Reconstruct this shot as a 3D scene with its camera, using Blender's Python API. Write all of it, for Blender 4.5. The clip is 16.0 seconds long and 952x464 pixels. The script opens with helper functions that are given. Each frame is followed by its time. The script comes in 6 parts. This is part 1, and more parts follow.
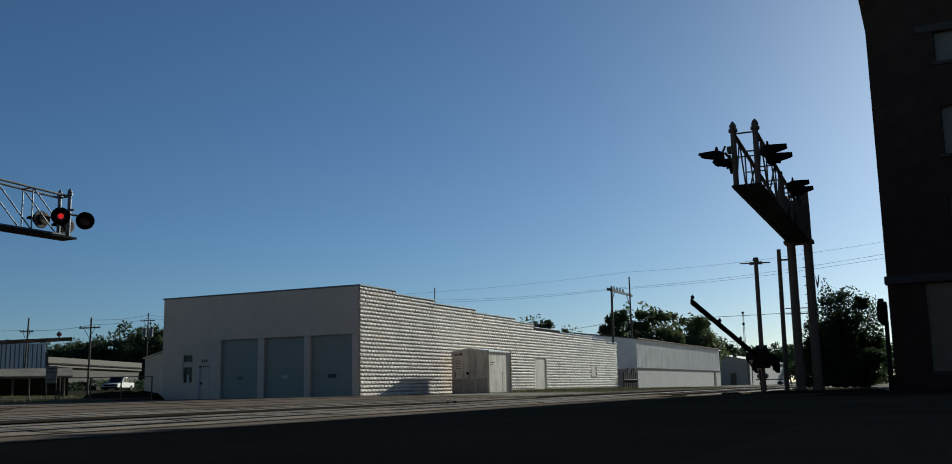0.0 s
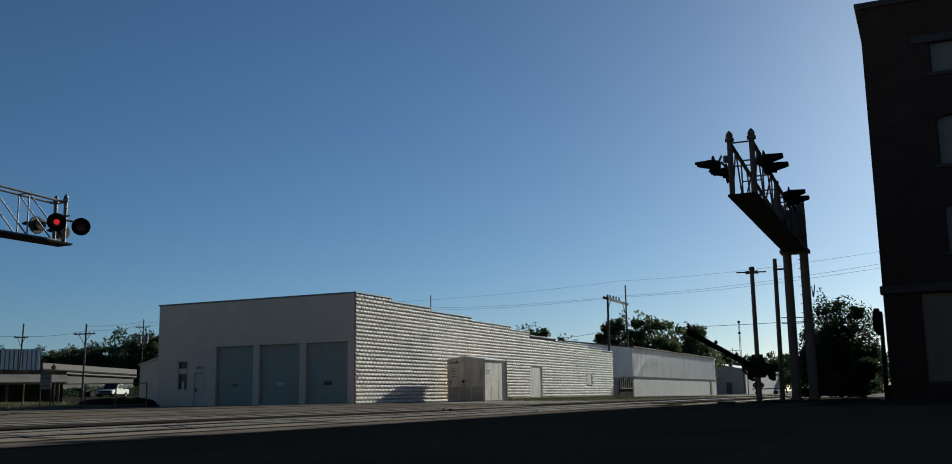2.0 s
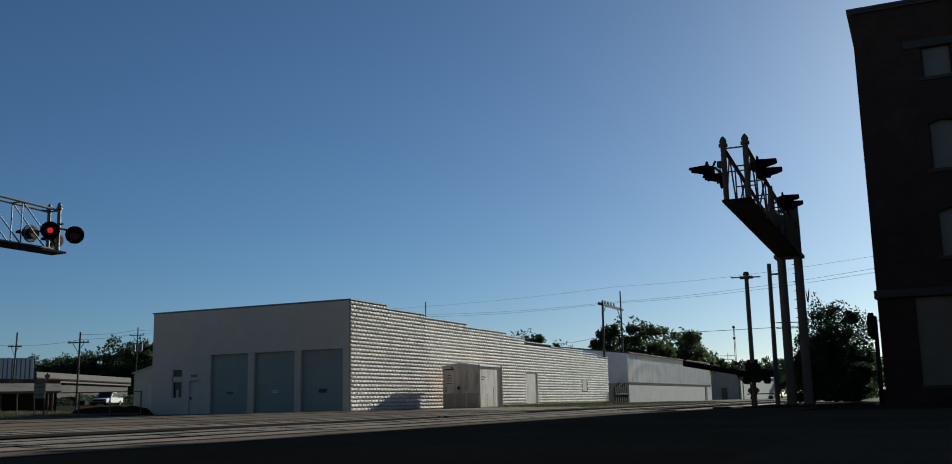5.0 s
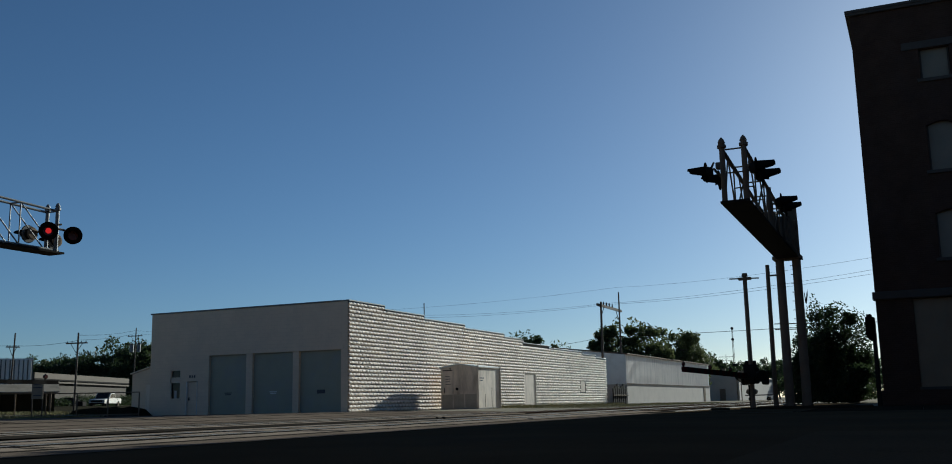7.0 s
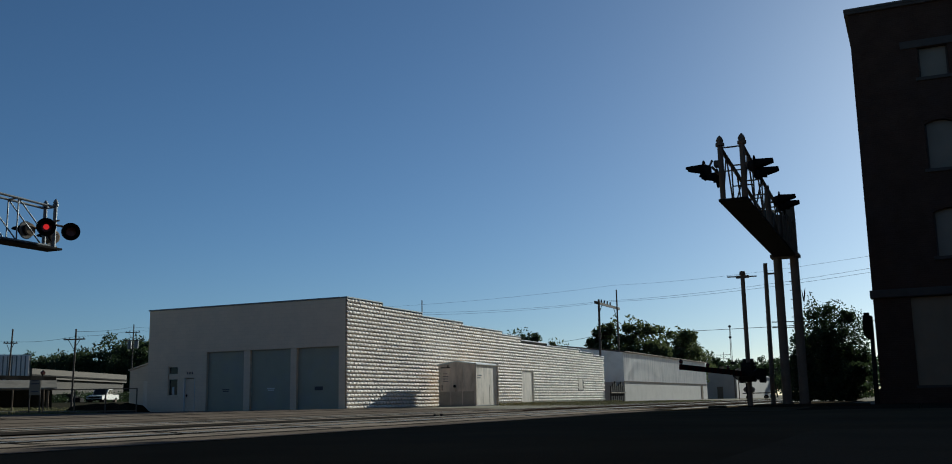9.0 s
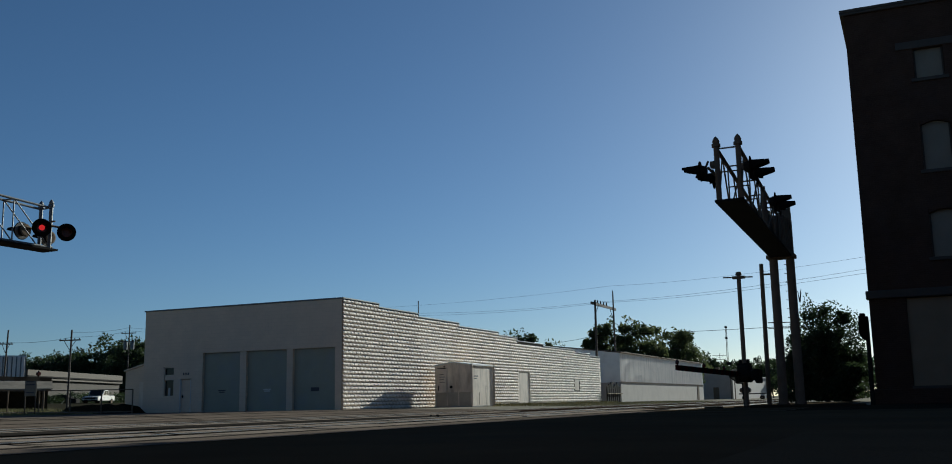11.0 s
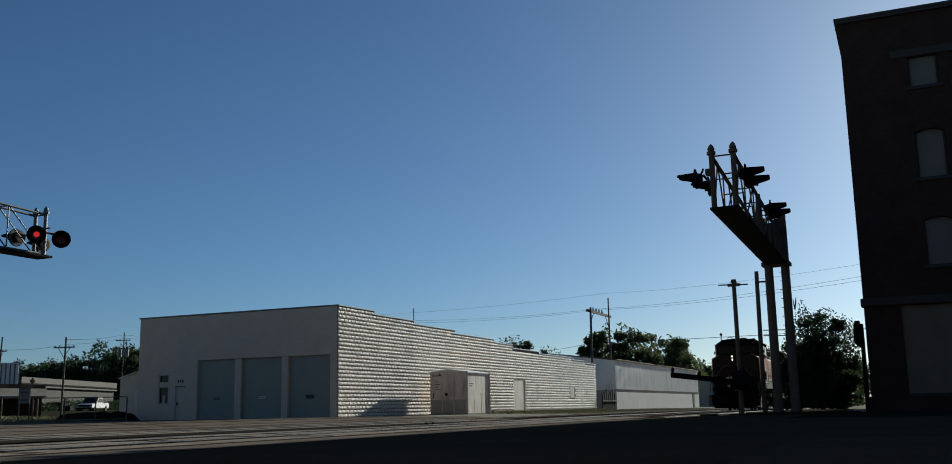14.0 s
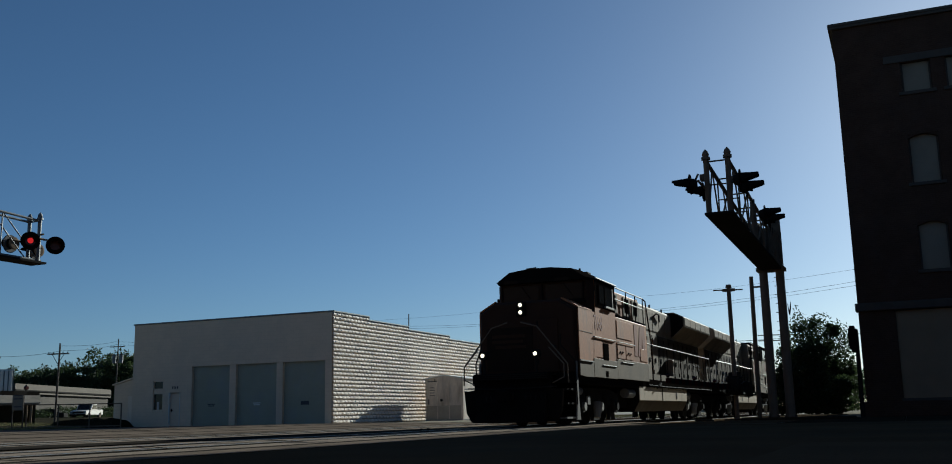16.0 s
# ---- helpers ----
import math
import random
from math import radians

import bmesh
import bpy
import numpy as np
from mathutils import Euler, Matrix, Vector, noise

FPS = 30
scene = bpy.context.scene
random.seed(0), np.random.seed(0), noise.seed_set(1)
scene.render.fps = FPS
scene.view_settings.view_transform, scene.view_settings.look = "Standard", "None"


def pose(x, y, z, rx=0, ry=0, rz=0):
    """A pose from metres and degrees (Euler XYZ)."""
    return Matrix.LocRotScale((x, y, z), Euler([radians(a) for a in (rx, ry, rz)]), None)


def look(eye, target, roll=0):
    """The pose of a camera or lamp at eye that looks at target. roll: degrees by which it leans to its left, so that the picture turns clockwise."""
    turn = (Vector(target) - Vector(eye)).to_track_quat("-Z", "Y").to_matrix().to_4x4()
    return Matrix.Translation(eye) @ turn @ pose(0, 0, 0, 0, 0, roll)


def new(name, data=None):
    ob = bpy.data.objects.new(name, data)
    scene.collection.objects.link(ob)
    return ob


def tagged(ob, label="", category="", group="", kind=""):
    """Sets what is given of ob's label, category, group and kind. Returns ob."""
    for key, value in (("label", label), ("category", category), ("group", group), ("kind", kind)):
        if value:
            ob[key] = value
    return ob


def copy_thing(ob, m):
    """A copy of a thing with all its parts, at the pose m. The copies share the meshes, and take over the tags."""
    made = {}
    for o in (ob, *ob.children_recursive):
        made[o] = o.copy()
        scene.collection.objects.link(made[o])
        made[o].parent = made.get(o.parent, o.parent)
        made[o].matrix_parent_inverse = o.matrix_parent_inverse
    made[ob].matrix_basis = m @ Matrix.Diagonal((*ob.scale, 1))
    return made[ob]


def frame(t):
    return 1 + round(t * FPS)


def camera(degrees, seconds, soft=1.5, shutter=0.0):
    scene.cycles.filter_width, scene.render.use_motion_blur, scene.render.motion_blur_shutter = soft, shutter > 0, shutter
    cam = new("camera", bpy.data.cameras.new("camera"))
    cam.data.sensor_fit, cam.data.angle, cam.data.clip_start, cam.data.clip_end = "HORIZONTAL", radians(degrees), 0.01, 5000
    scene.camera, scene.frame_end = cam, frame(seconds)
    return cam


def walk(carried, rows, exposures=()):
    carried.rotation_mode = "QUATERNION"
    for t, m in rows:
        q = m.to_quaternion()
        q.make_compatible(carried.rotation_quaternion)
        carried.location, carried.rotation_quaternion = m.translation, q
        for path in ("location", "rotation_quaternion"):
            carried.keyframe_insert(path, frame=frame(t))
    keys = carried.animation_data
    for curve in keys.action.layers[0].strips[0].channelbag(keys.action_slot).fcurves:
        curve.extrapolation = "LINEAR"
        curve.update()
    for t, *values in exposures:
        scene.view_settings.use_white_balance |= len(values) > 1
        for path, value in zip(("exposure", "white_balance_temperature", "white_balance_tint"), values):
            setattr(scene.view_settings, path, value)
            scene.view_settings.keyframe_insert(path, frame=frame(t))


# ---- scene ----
# ---- camera and its path ----
EYE = (0.0, 0.0, 0.36)


def aim(yaw, pitch, roll):
    """The camera at its stand: yaw to the left of the tracks, pitch up, roll, in degrees."""
    a, b = radians(yaw), radians(pitch)
    way = Vector((-math.sin(a) * math.cos(b), math.cos(a) * math.cos(b), math.sin(b)))
    return look(EYE, Vector(EYE) + way * 10, roll)


PATH = [
    (0, 24.963, 9.128, -1.194),
    (0.5, 24.949, 9.14, -1.082),
    (1, 24.89, 9.174, -1.02),
    (1.5, 24.848, 9.456, -1.013),
    (2, 24.74, 9.585, -0.947),
    (2.5, 24.638, 9.585, -0.943),
    (3, 24.581, 9.635, -0.987),
    (3.5, 24.548, 9.786, -1.061),
    (4, 24.512, 9.846, -1.139),
    (6.5, 24.318, 10.082, -1.346),
    (7, 24.322, 10.011, -1.218),
    (7.5, 24.274, 10.045, -1.231),
    (8, 24.237, 10.066, -1.181),
    (8.5, 24.244, 9.991, -1.09),
    (9, 24.214, 9.852, -1.07),
    (11.5, 23.918, 9.923, -1.131),
    (12, 23.842, 9.985, -1.163),
    (12.5, 23.796, 10.044, -1.2),
    (13, 23.773, 10.092, -1.164),
    (13.5, 23.727, 10.161, -1.197),
    (14, 23.72, 10.311, -1.098),
    (14.5, 23.671, 10.409, -0.999),
    (15, 23.503, 10.499, -0.913),
    (15.5, 23.38, 10.604, -0.94),
    (16, 23.415, 10.634, -1.231),
]
cam = camera(51.97, 16.0, soft=0.95)
walk(cam, [(t, aim(*turn)) for t, *turn in PATH], exposures=((0, 0.34, 5430, -1), (16, 0.34, 5430, -1)))

# ---- light ----
SUN_AZ, SUN_EL = 7.2, 18.6      # degrees east of the track's direction, and up
world = bpy.data.worlds.new("sky")
scene.world = world
world.use_nodes = True
nt = world.node_tree
bg = nt.nodes["Background"]
sky = nt.nodes.new("ShaderNodeTexSky")
sky.sky_type = "NISHITA"
sky.sun_disc = False
sky.sun_elevation = radians(SUN_EL)
sky.sun_rotation = radians(SUN_AZ)
sky.altitude = 300
sky.air_density, sky.dust_density, sky.ozone_density = 0.82, 0.5, 3.5
bg.inputs["Strength"].default_value = 0.0435
nt.links.new(sky.outputs[0], bg.inputs["Color"])
sun = new("sun", bpy.data.lights.new("sun", "SUN"))
sun.data.energy, sun.data.angle, sun.data.color = 5.0, radians(0.5), (1.0, 0.9, 0.75)
SUN_WAY = Vector((math.sin(radians(SUN_AZ)) * math.cos(radians(SUN_EL)), math.cos(radians(SUN_AZ)) * math.cos(radians(SUN_EL)), math.sin(radians(SUN_EL))))
sun.matrix_world = look(SUN_WAY * 200, (0, 0, 0))


# ---- materials ----
def material(name, color, rough=0.8, metal=0.0, var=0.12, scale=3.0, grain=40.0, bump=0.15, stain=None, stain_scale=0.6,
             stain_amount=0.5, emit=None, power=0.0, spec=0.5, streak=0.0, island=0.0, per_object=0.0):
    """Paint, stone or metal: a base colour with coarse and fine variation, stains, streaks and fine relief."""
    m = bpy.data.materials.new(name)
    m.use_nodes = True
    n, l = m.node_tree.nodes, m.node_tree.links
    b = n["Principled BSDF"]
    b.inputs["Roughness"].default_value, b.inputs["Metallic"].default_value = rough, metal
    b.inputs["Specular IOR Level"].default_value = spec
    tc = n.new("ShaderNodeTexCoord")
    big, fine = n.new("ShaderNodeTexNoise"), n.new("ShaderNodeTexNoise")
    big.inputs["Scale"].default_value, big.inputs["Detail"].default_value = scale, 6
    fine.inputs["Scale"].default_value, fine.inputs["Detail"].default_value = grain, 4
    l.new(tc.outputs["Object"], big.inputs["Vector"])
    l.new(tc.outputs["Object"], fine.inputs["Vector"])
    add = n.new("ShaderNodeMath")
    add.operation = "ADD"
    l.new(big.outputs["Fac"], add.inputs[0])
    l.new(fine.outputs["Fac"], add.inputs[1])
    value = add.outputs[0]
    if island or per_object:
        src = n.new("ShaderNodeNewGeometry").outputs["Random Per Island"] if island else n.new("ShaderNodeObjectInfo").outputs["Random"]
        mul = n.new("ShaderNodeMath")
        mul.operation = "MULTIPLY_ADD"
        mul.inputs[1].default_value = max(island, per_object)
        l.new(src, mul.inputs[0])
        l.new(value, mul.inputs[2])
        value = mul.outputs[0]
    ramp = n.new("ShaderNodeMapRange")
    ramp.inputs["From Min"].default_value, ramp.inputs["From Max"].default_value = 0.6, 1.4 + max(island, per_object)
    ramp.inputs["To Min"].default_value, ramp.inputs["To Max"].default_value = 1 - var, 1 + var
    l.new(value, ramp.inputs["Value"])
    col = n.new("ShaderNodeVectorMath")
    col.operation = "SCALE"
    col.inputs[0].default_value = color[:3]
    l.new(ramp.outputs[0], col.inputs["Scale"])
    out = col.outputs[0]
    if stain:
        st = n.new("ShaderNodeTexNoise")
        st.inputs["Scale"].default_value, st.inputs["Detail"].default_value, st.inputs["Roughness"].default_value = stain_scale, 8, 0.65
        if streak:
            mp = n.new("ShaderNodeMapping")
            mp.inputs["Scale"].default_value = (1, 1, streak)
            l.new(tc.outputs["Object"], mp.inputs["Vector"])
            l.new(mp.outputs[0], st.inputs["Vector"])
        else:
            l.new(tc.outputs["Object"], st.inputs["Vector"])
        sr = n.new("ShaderNodeMapRange")
        sr.inputs["From Min"].default_value, sr.inputs["From Max"].default_value = 0.48, 0.72
        sr.inputs["To Max"].default_value = stain_amount
        l.new(st.outputs["Fac"], sr.inputs["Value"])
        mix = n.new("ShaderNodeMix")
        mix.data_type = "RGBA"
        l.new(sr.outputs[0], mix.inputs["Factor"])
        l.new(out, mix.inputs[6])
        mix.inputs[7].default_value = (*stain, 1)
        out = mix.outputs[2]
    l.new(out, b.inputs["Base Color"])
    if bump:
        bp = n.new("ShaderNodeBump")
        bp.inputs["Strength"].default_value, bp.inputs["Distance"].default_value = bump, 0.02
        l.new(add.outputs[0], bp.inputs["Height"])
        l.new(bp.outputs[0], b.inputs["Normal"])
    if emit:
        b.inputs["Emission Color"].default_value = (*emit, 1)
        b.inputs["Emission Strength"].default_value = power
    return m


def courses(name, color, joint, width, height, axis, bump=0.4, var=0.15, rough=0.85, stain=None, shade=0.86):
    """Masonry too far off or too smooth to pick apart: courses as fine relief and tint."""
    m = material(name, color, rough=rough, var=var, scale=1.2, grain=25, bump=0, stain=stain, stain_scale=0.5)
    n, l = m.node_tree.nodes, m.node_tree.links
    b = n["Principled BSDF"]
    b.inputs["Specular IOR Level"].default_value = 0.12
    tc = n.new("ShaderNodeTexCoord")
    mp = n.new("ShaderNodeMapping")
    mp.inputs["Rotation"].default_value = (radians(90), 0, 0) if axis == "y" else (radians(90), 0, radians(90))
    mp.vector_type = "TEXTURE"
    br = n.new("ShaderNodeTexBrick")
    br.inputs["Scale"].default_value = 1.0
    br.inputs["Brick Width"].default_value, br.inputs["Row Height"].default_value = width, height
    br.inputs["Mortar Size"].default_value = height * 0.06
    br.inputs["Mortar Smooth"].default_value = 0.3
    br.inputs["Color1"].default_value, br.inputs["Color2"].default_value = (1, 1, 1, 1), (shade, shade, shade, 1)
    br.inputs["Mortar"].default_value = (*joint, 1)
    l.new(tc.outputs["Object"], mp.inputs["Vector"])
    l.new(mp.outputs[0], br.inputs["Vector"])
    old = b.inputs["Base Color"].links[0].from_socket
    mul = n.new("ShaderNodeMix")
    mul.data_type, mul.blend_type = "RGBA", "MULTIPLY"
    mul.inputs["Factor"].default_value = 1
    l.new(old, mul.inputs[6])
    l.new(br.outputs["Color"], mul.inputs[7])
    l.new(mul.outputs[2], b.inputs["Base Color"])
    bp = n.new("ShaderNodeBump")
    bp.inputs["Strength"].default_value, bp.inputs["Distance"].default_value = bump, 0.01
    bp.invert = True
    l.new(br.outputs["Fac"], bp.inputs["Height"])
    l.new(bp.outputs[0], b.inputs["Normal"])
    return m


def leaf_material(name, color):
    m = material(name, color, rough=0.6, var=0.35, scale=0.8, grain=6, bump=0, island=0.6, spec=0.25)
    b = m.node_tree.nodes["Principled BSDF"]
    tr = m.node_tree.nodes.new("ShaderNodeBsdfTranslucent")
    mx = m.node_tree.nodes.new("ShaderNodeMixShader")
    mx.inputs[0].default_value = 0.45
    m.node_tree.links.new(b.inputs["Base Color"].links[0].from_socket, tr.inputs["Color"])
    m.node_tree.links.new(b.outputs[0], mx.inputs[1])
    m.node_tree.links.new(tr.outputs[0], mx.inputs[2])
    m.node_tree.links.new(mx.outputs[0], m.node_tree.nodes["Material Output"].inputs[0])
    return m


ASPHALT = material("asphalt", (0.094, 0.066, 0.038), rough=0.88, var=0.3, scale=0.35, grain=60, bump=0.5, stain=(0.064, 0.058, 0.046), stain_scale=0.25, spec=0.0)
# Worn asphalt, coloured paler than the near street where the sun falls.
SUNLIT_ASPHALT = material("worn_sunlit_asphalt", (0.165, 0.131, 0.102), rough=0.95, var=0.32, scale=0.5, grain=30, bump=0.5, stain=(0.05, 0.043, 0.036), stain_scale=0.35, stain_amount=0.7, spec=0.0)
GRAVEL = material("gravel_yard", (0.29, 0.26, 0.205), rough=0.95, var=0.3, scale=0.6, grain=18, bump=0.8, stain=(0.06, 0.065, 0.035), stain_scale=0.12, stain_amount=0.6, spec=0.0)
PANEL = material("crossing_panel_concrete", (0.265, 0.215, 0.168), rough=0.95, var=0.22, scale=1.0, grain=35, bump=0.4, stain=(0.07, 0.063, 0.055), stain_scale=0.8, per_object=0.4, spec=0.0)
DARKPANEL = material("tarred_timber", (0.036, 0.031, 0.026), rough=0.95, var=0.3, scale=1.5, grain=30, bump=0.5, spec=0.0)
STEEL = material("rail_steel", (0.5, 0.47, 0.43), rough=0.33, metal=0.85, var=0.2, bump=0.05)
RUST = material("rusty_steel", (0.085, 0.06, 0.045), rough=0.9, var=0.3, bump=0.2, spec=0.0)
BALLAST = material("ballast_stone", (0.33, 0.29, 0.235), rough=0.95, var=0.35, scale=4, grain=14, bump=1.0, spec=0.1)
TIE = material("creosoted_tie", (0.13, 0.11, 0.085), rough=0.9, var=0.3, bump=0.4, per_object=0.4, spec=0.1)
CONCRETE = material("concrete", (0.3, 0.285, 0.265), rough=0.9, var=0.2, scale=1, grain=30, bump=0.3, stain=(0.15, 0.14, 0.13), stain_scale=0.8, spec=0.15)
BLOCK = material("white_rockface_block", (0.9, 0.78, 0.65), rough=0.75, var=0.16, scale=1.4, grain=22, bump=0.6, stain=(0.5, 0.42, 0.34), stain_scale=0.5, stain_amount=0.6, per_object=0.5)
BLOCKS = material("white_rockface_blocks", (0.9, 0.78, 0.65), rough=0.75, var=0.16, scale=1.4, grain=22, bump=0.6, stain=(0.5, 0.42, 0.34), stain_scale=0.5, stain_amount=0.6, island=0.5)
# Mortar coloured dark to deepen the shade between the blocks.
MORTAR = material("shade_dark_mortar", (0.16, 0.138, 0.11), rough=0.95, var=0.2, bump=0.3)
FRONT = courses("white_painted_block_front", (0.7, 0.565, 0.415), (0.92, 0.92, 0.92), 0.45, 0.228, "y", bump=0.12, var=0.07, stain=(0.57, 0.48, 0.37), shade=0.97)
COPING = material("grey_metal_coping", (0.14, 0.155, 0.16), rough=0.55, metal=0.3, var=0.15, bump=0.05)
GARAGE = material("blue_grey_garage_door", (0.3, 0.3, 0.228), rough=0.55, var=0.08, scale=1.5, bump=0.05, stain=(0.24, 0.26, 0.28), stain_scale=0.7)
WHITE = material("white_paint", (0.7, 0.7, 0.68), rough=0.6, var=0.08, scale=1.2, bump=0.08, stain=(0.48, 0.46, 0.42), stain_scale=0.8, stain_amount=0.5)
SHEDWHITE = material("weathered_white_shed", (0.72, 0.605, 0.48), rough=0.6, var=0.12, scale=1.2, bump=0.1, stain=(0.3, 0.235, 0.17), stain_scale=1.3, stain_amount=0.85, streak=0.25)
SHEDDARK = material("darker_lower_shed", (0.42, 0.36, 0.28), rough=0.8, var=0.2, scale=2, bump=0.15)
MASONRY = material("weathered_white_masonry", (0.4, 0.35, 0.3), rough=0.8, var=0.08, scale=1.0, bump=0.1, stain=(0.33, 0.295, 0.25), stain_scale=0.7, stain_amount=0.7)
# Dark vertical streaks in the colour stand in for shadow lines down the sheet.
CORRUGATED = material("white_corrugated_steel", (0.78, 0.7, 0.62), rough=0.55, var=0.1, scale=0.6, bump=0.03, stain=(0.2, 0.18, 0.16), stain_scale=3.0, streak=0.06, stain_amount=0.5, spec=0.3)
# Darker copy of the beige stucco, for the shaded wall below the fascia.
BROWN = material("shaded_beige_stucco", (0.05, 0.037, 0.025), rough=0.9, var=0.25, scale=0.7, bump=0.1, stain=(0.03, 0.024, 0.018), stain_scale=0.5)
BEIGE = material("beige_stucco", (0.074, 0.054, 0.035), rough=0.85, var=0.15, scale=0.6, bump=0.1)
ROOF = material("grey_roofing", (0.135, 0.112, 0.09), rough=0.85, spec=0.03, var=0.2, scale=1, bump=0.1)
SHEETROOF = material("pale_sheet_roofing", (0.31, 0.265, 0.205), rough=0.8, spec=0.05, var=0.2, scale=1, bump=0.1, stain=(0.1, 0.085, 0.065), stain_scale=0.8)
FORECOURT = material("dull_concrete_forecourt", (0.102, 0.074, 0.045), rough=0.95, var=0.25, scale=0.6, grain=35, bump=0.4, stain=(0.06, 0.05, 0.038), stain_scale=0.3, spec=0.0)
GLASS = material("dark_glass", (0.014, 0.014, 0.014), rough=0.08, var=0.1, bump=0, spec=0.25)
CURTAIN = material("pale_curtain", (0.5, 0.49, 0.46), rough=0.9, var=0.15)
MATTE = material("matt_black_paint", (0.01, 0.01, 0.01), rough=0.95, var=0.2, bump=0.0, spec=0.0)
BLACK = material("black_paint", (0.012, 0.01, 0.009), rough=0.85, var=0.3, bump=0.08, spec=0.0)
DARKMETAL = material("dark_metal", (0.022, 0.02, 0.018), rough=0.75, var=0.25, bump=0.08, spec=0.02)
ALUMINIUM = material("dull_aluminium", (0.17, 0.175, 0.18), rough=0.6, metal=0.45, var=0.15, bump=0.06)
GALV = material("weathered_galvanised_steel", (0.165, 0.125, 0.088), rough=0.8, var=0.2, bump=0.1, spec=0.03)
WOOD = material("grey_pole_wood", (0.075, 0.058, 0.045), rough=0.9, var=0.3, scale=3, grain=30, bump=0.3)
# Brick and limestone set far darker than their usual tone.
BRICK = courses("near_black_brick", (0.064, 0.038, 0.026), (1.2, 1.3, 1.3), 0.21, 0.075, "y", bump=0.5, var=0.3, stain=(0.06, 0.042, 0.037))
STONE = material("near_black_limestone_trim", (0.062, 0.052, 0.042), rough=0.85, var=0.2, bump=0.2)
PALEBOARD = material("pale_window_board", (0.24, 0.21, 0.16), spec=0.15, rough=0.7, var=0.12, scale=1.5, bump=0.1, stain=(0.2, 0.175, 0.135), stain_scale=1.2)
BOARD = material("dull_grey_window_board", (0.24, 0.185, 0.12), spec=0.15, rough=0.7, var=0.14, scale=1.5, bump=0.1)
LEAF = leaf_material("broad_leaf", (0.075, 0.088, 0.034))
LEAFDARK = leaf_material("dark_leaf", (0.035, 0.05, 0.02))
BARK = material("bark", (0.09, 0.07, 0.055), rough=0.95, var=0.3, bump=0.5)
GRASS = material("dry_grass", (0.22, 0.2, 0.085), rough=0.95, var=0.4, scale=0.8, grain=20, bump=0.6, island=0.6)
YARD = material("dark_yard_tone", (0.034, 0.031, 0.021), rough=0.95, var=0.4, scale=0.5, grain=12, bump=0.6, stain=(0.07, 0.062, 0.045), stain_scale=0.1, stain_amount=0.6, spec=0.0)
HEDGE = material("dark_soil_bank", (0.018, 0.017, 0.011), rough=0.95, var=0.4, scale=2, grain=14, bump=0.8, spec=0.0)
ORANGE = material("dusty_orange_enamel", (0.44, 0.178, 0.075), rough=0.65, spec=0.1, var=0.16, scale=1.0, grain=10, bump=0.04, stain=(0.2, 0.115, 0.07), stain_scale=1.1, stain_amount=0.8, streak=0.4)
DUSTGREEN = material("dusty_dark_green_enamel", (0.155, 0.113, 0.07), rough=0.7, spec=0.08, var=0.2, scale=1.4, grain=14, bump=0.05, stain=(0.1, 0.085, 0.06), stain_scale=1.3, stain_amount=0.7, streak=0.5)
# Nose colours hold the shade of the end turned from the sun.
NOSEPANEL = material("shaded_nose_panel", (0.025, 0.016, 0.011), rough=0.7, var=0.2, bump=0.04, spec=0.05)
NOSE = material("shaded_nose_paint", (0.048, 0.024, 0.014), rough=0.6, var=0.2, scale=1.0, bump=0.05, stain=(0.03, 0.02, 0.017), stain_scale=0.8, spec=0.08)
EMBLEM = material("faded_red_paint", (0.27, 0.095, 0.06), rough=0.6, var=0.14, bump=0.03, spec=0.1)
FADEDRED = material("sun_bleached_red_paint", (0.3, 0.11, 0.075), rough=0.6, var=0.14, bump=0.03, spec=0.1)
# Arm bands coloured near black to stand in for the near arm's backlight.
ARMRED = material("backlit_dark_red_band", (0.045, 0.01, 0.009), rough=0.9, var=0.2, bump=0.05, spec=0.0)
ARMGREY = material("dark_grey_band", (0.02, 0.018, 0.016), rough=0.9, var=0.2, bump=0.05, spec=0.0)
PALEBAND = material("pale_grey_band", (0.17, 0.16, 0.15), rough=0.7, var=0.2, bump=0.05, spec=0.1)
# Copy of the concrete, coloured near black for the shade by the brick building.
WALK = material("shade_dark_concrete", (0.035, 0.029, 0.02), rough=0.9, var=0.2, scale=1, grain=30, bump=0.3, spec=0.0)
# Darkened hood paint for parts that lie in shade.
SHADEDHOOD = material("shade_dark_hood_paint", (0.085, 0.065, 0.045), rough=0.8, spec=0.03, var=0.3, scale=1.2, bump=0.08, stain=(0.03, 0.025, 0.02), stain_scale=0.9, stain_amount=0.6)
GREYHOOD = material("grimy_olive_hood", (0.26, 0.2, 0.135), rough=0.7, spec=0.08, var=0.25, scale=1.0, bump=0.08, stain=(0.09, 0.07, 0.05), stain_scale=0.9, stain_amount=0.7, streak=0.5)
TANK = material("dusty_fuel_tank", (0.5, 0.4, 0.28), rough=0.65, spec=0.15, var=0.15, scale=1.2, bump=0.06, stain=(0.1, 0.085, 0.07), stain_scale=1.2)
SILVER = material("silver_truck_paint", (0.2, 0.185, 0.165), rough=0.6, metal=0.2, var=0.25, bump=0.1)
PALERAIL = material("worn_pale_rail_paint", (0.33, 0.3, 0.26), rough=0.65, var=0.15, bump=0.05, spec=0.3)
HEADLIGHT = material("lit_headlight", (1, 0.9, 0.7), emit=(1.0, 0.8, 0.52), power=1.45, bump=0)
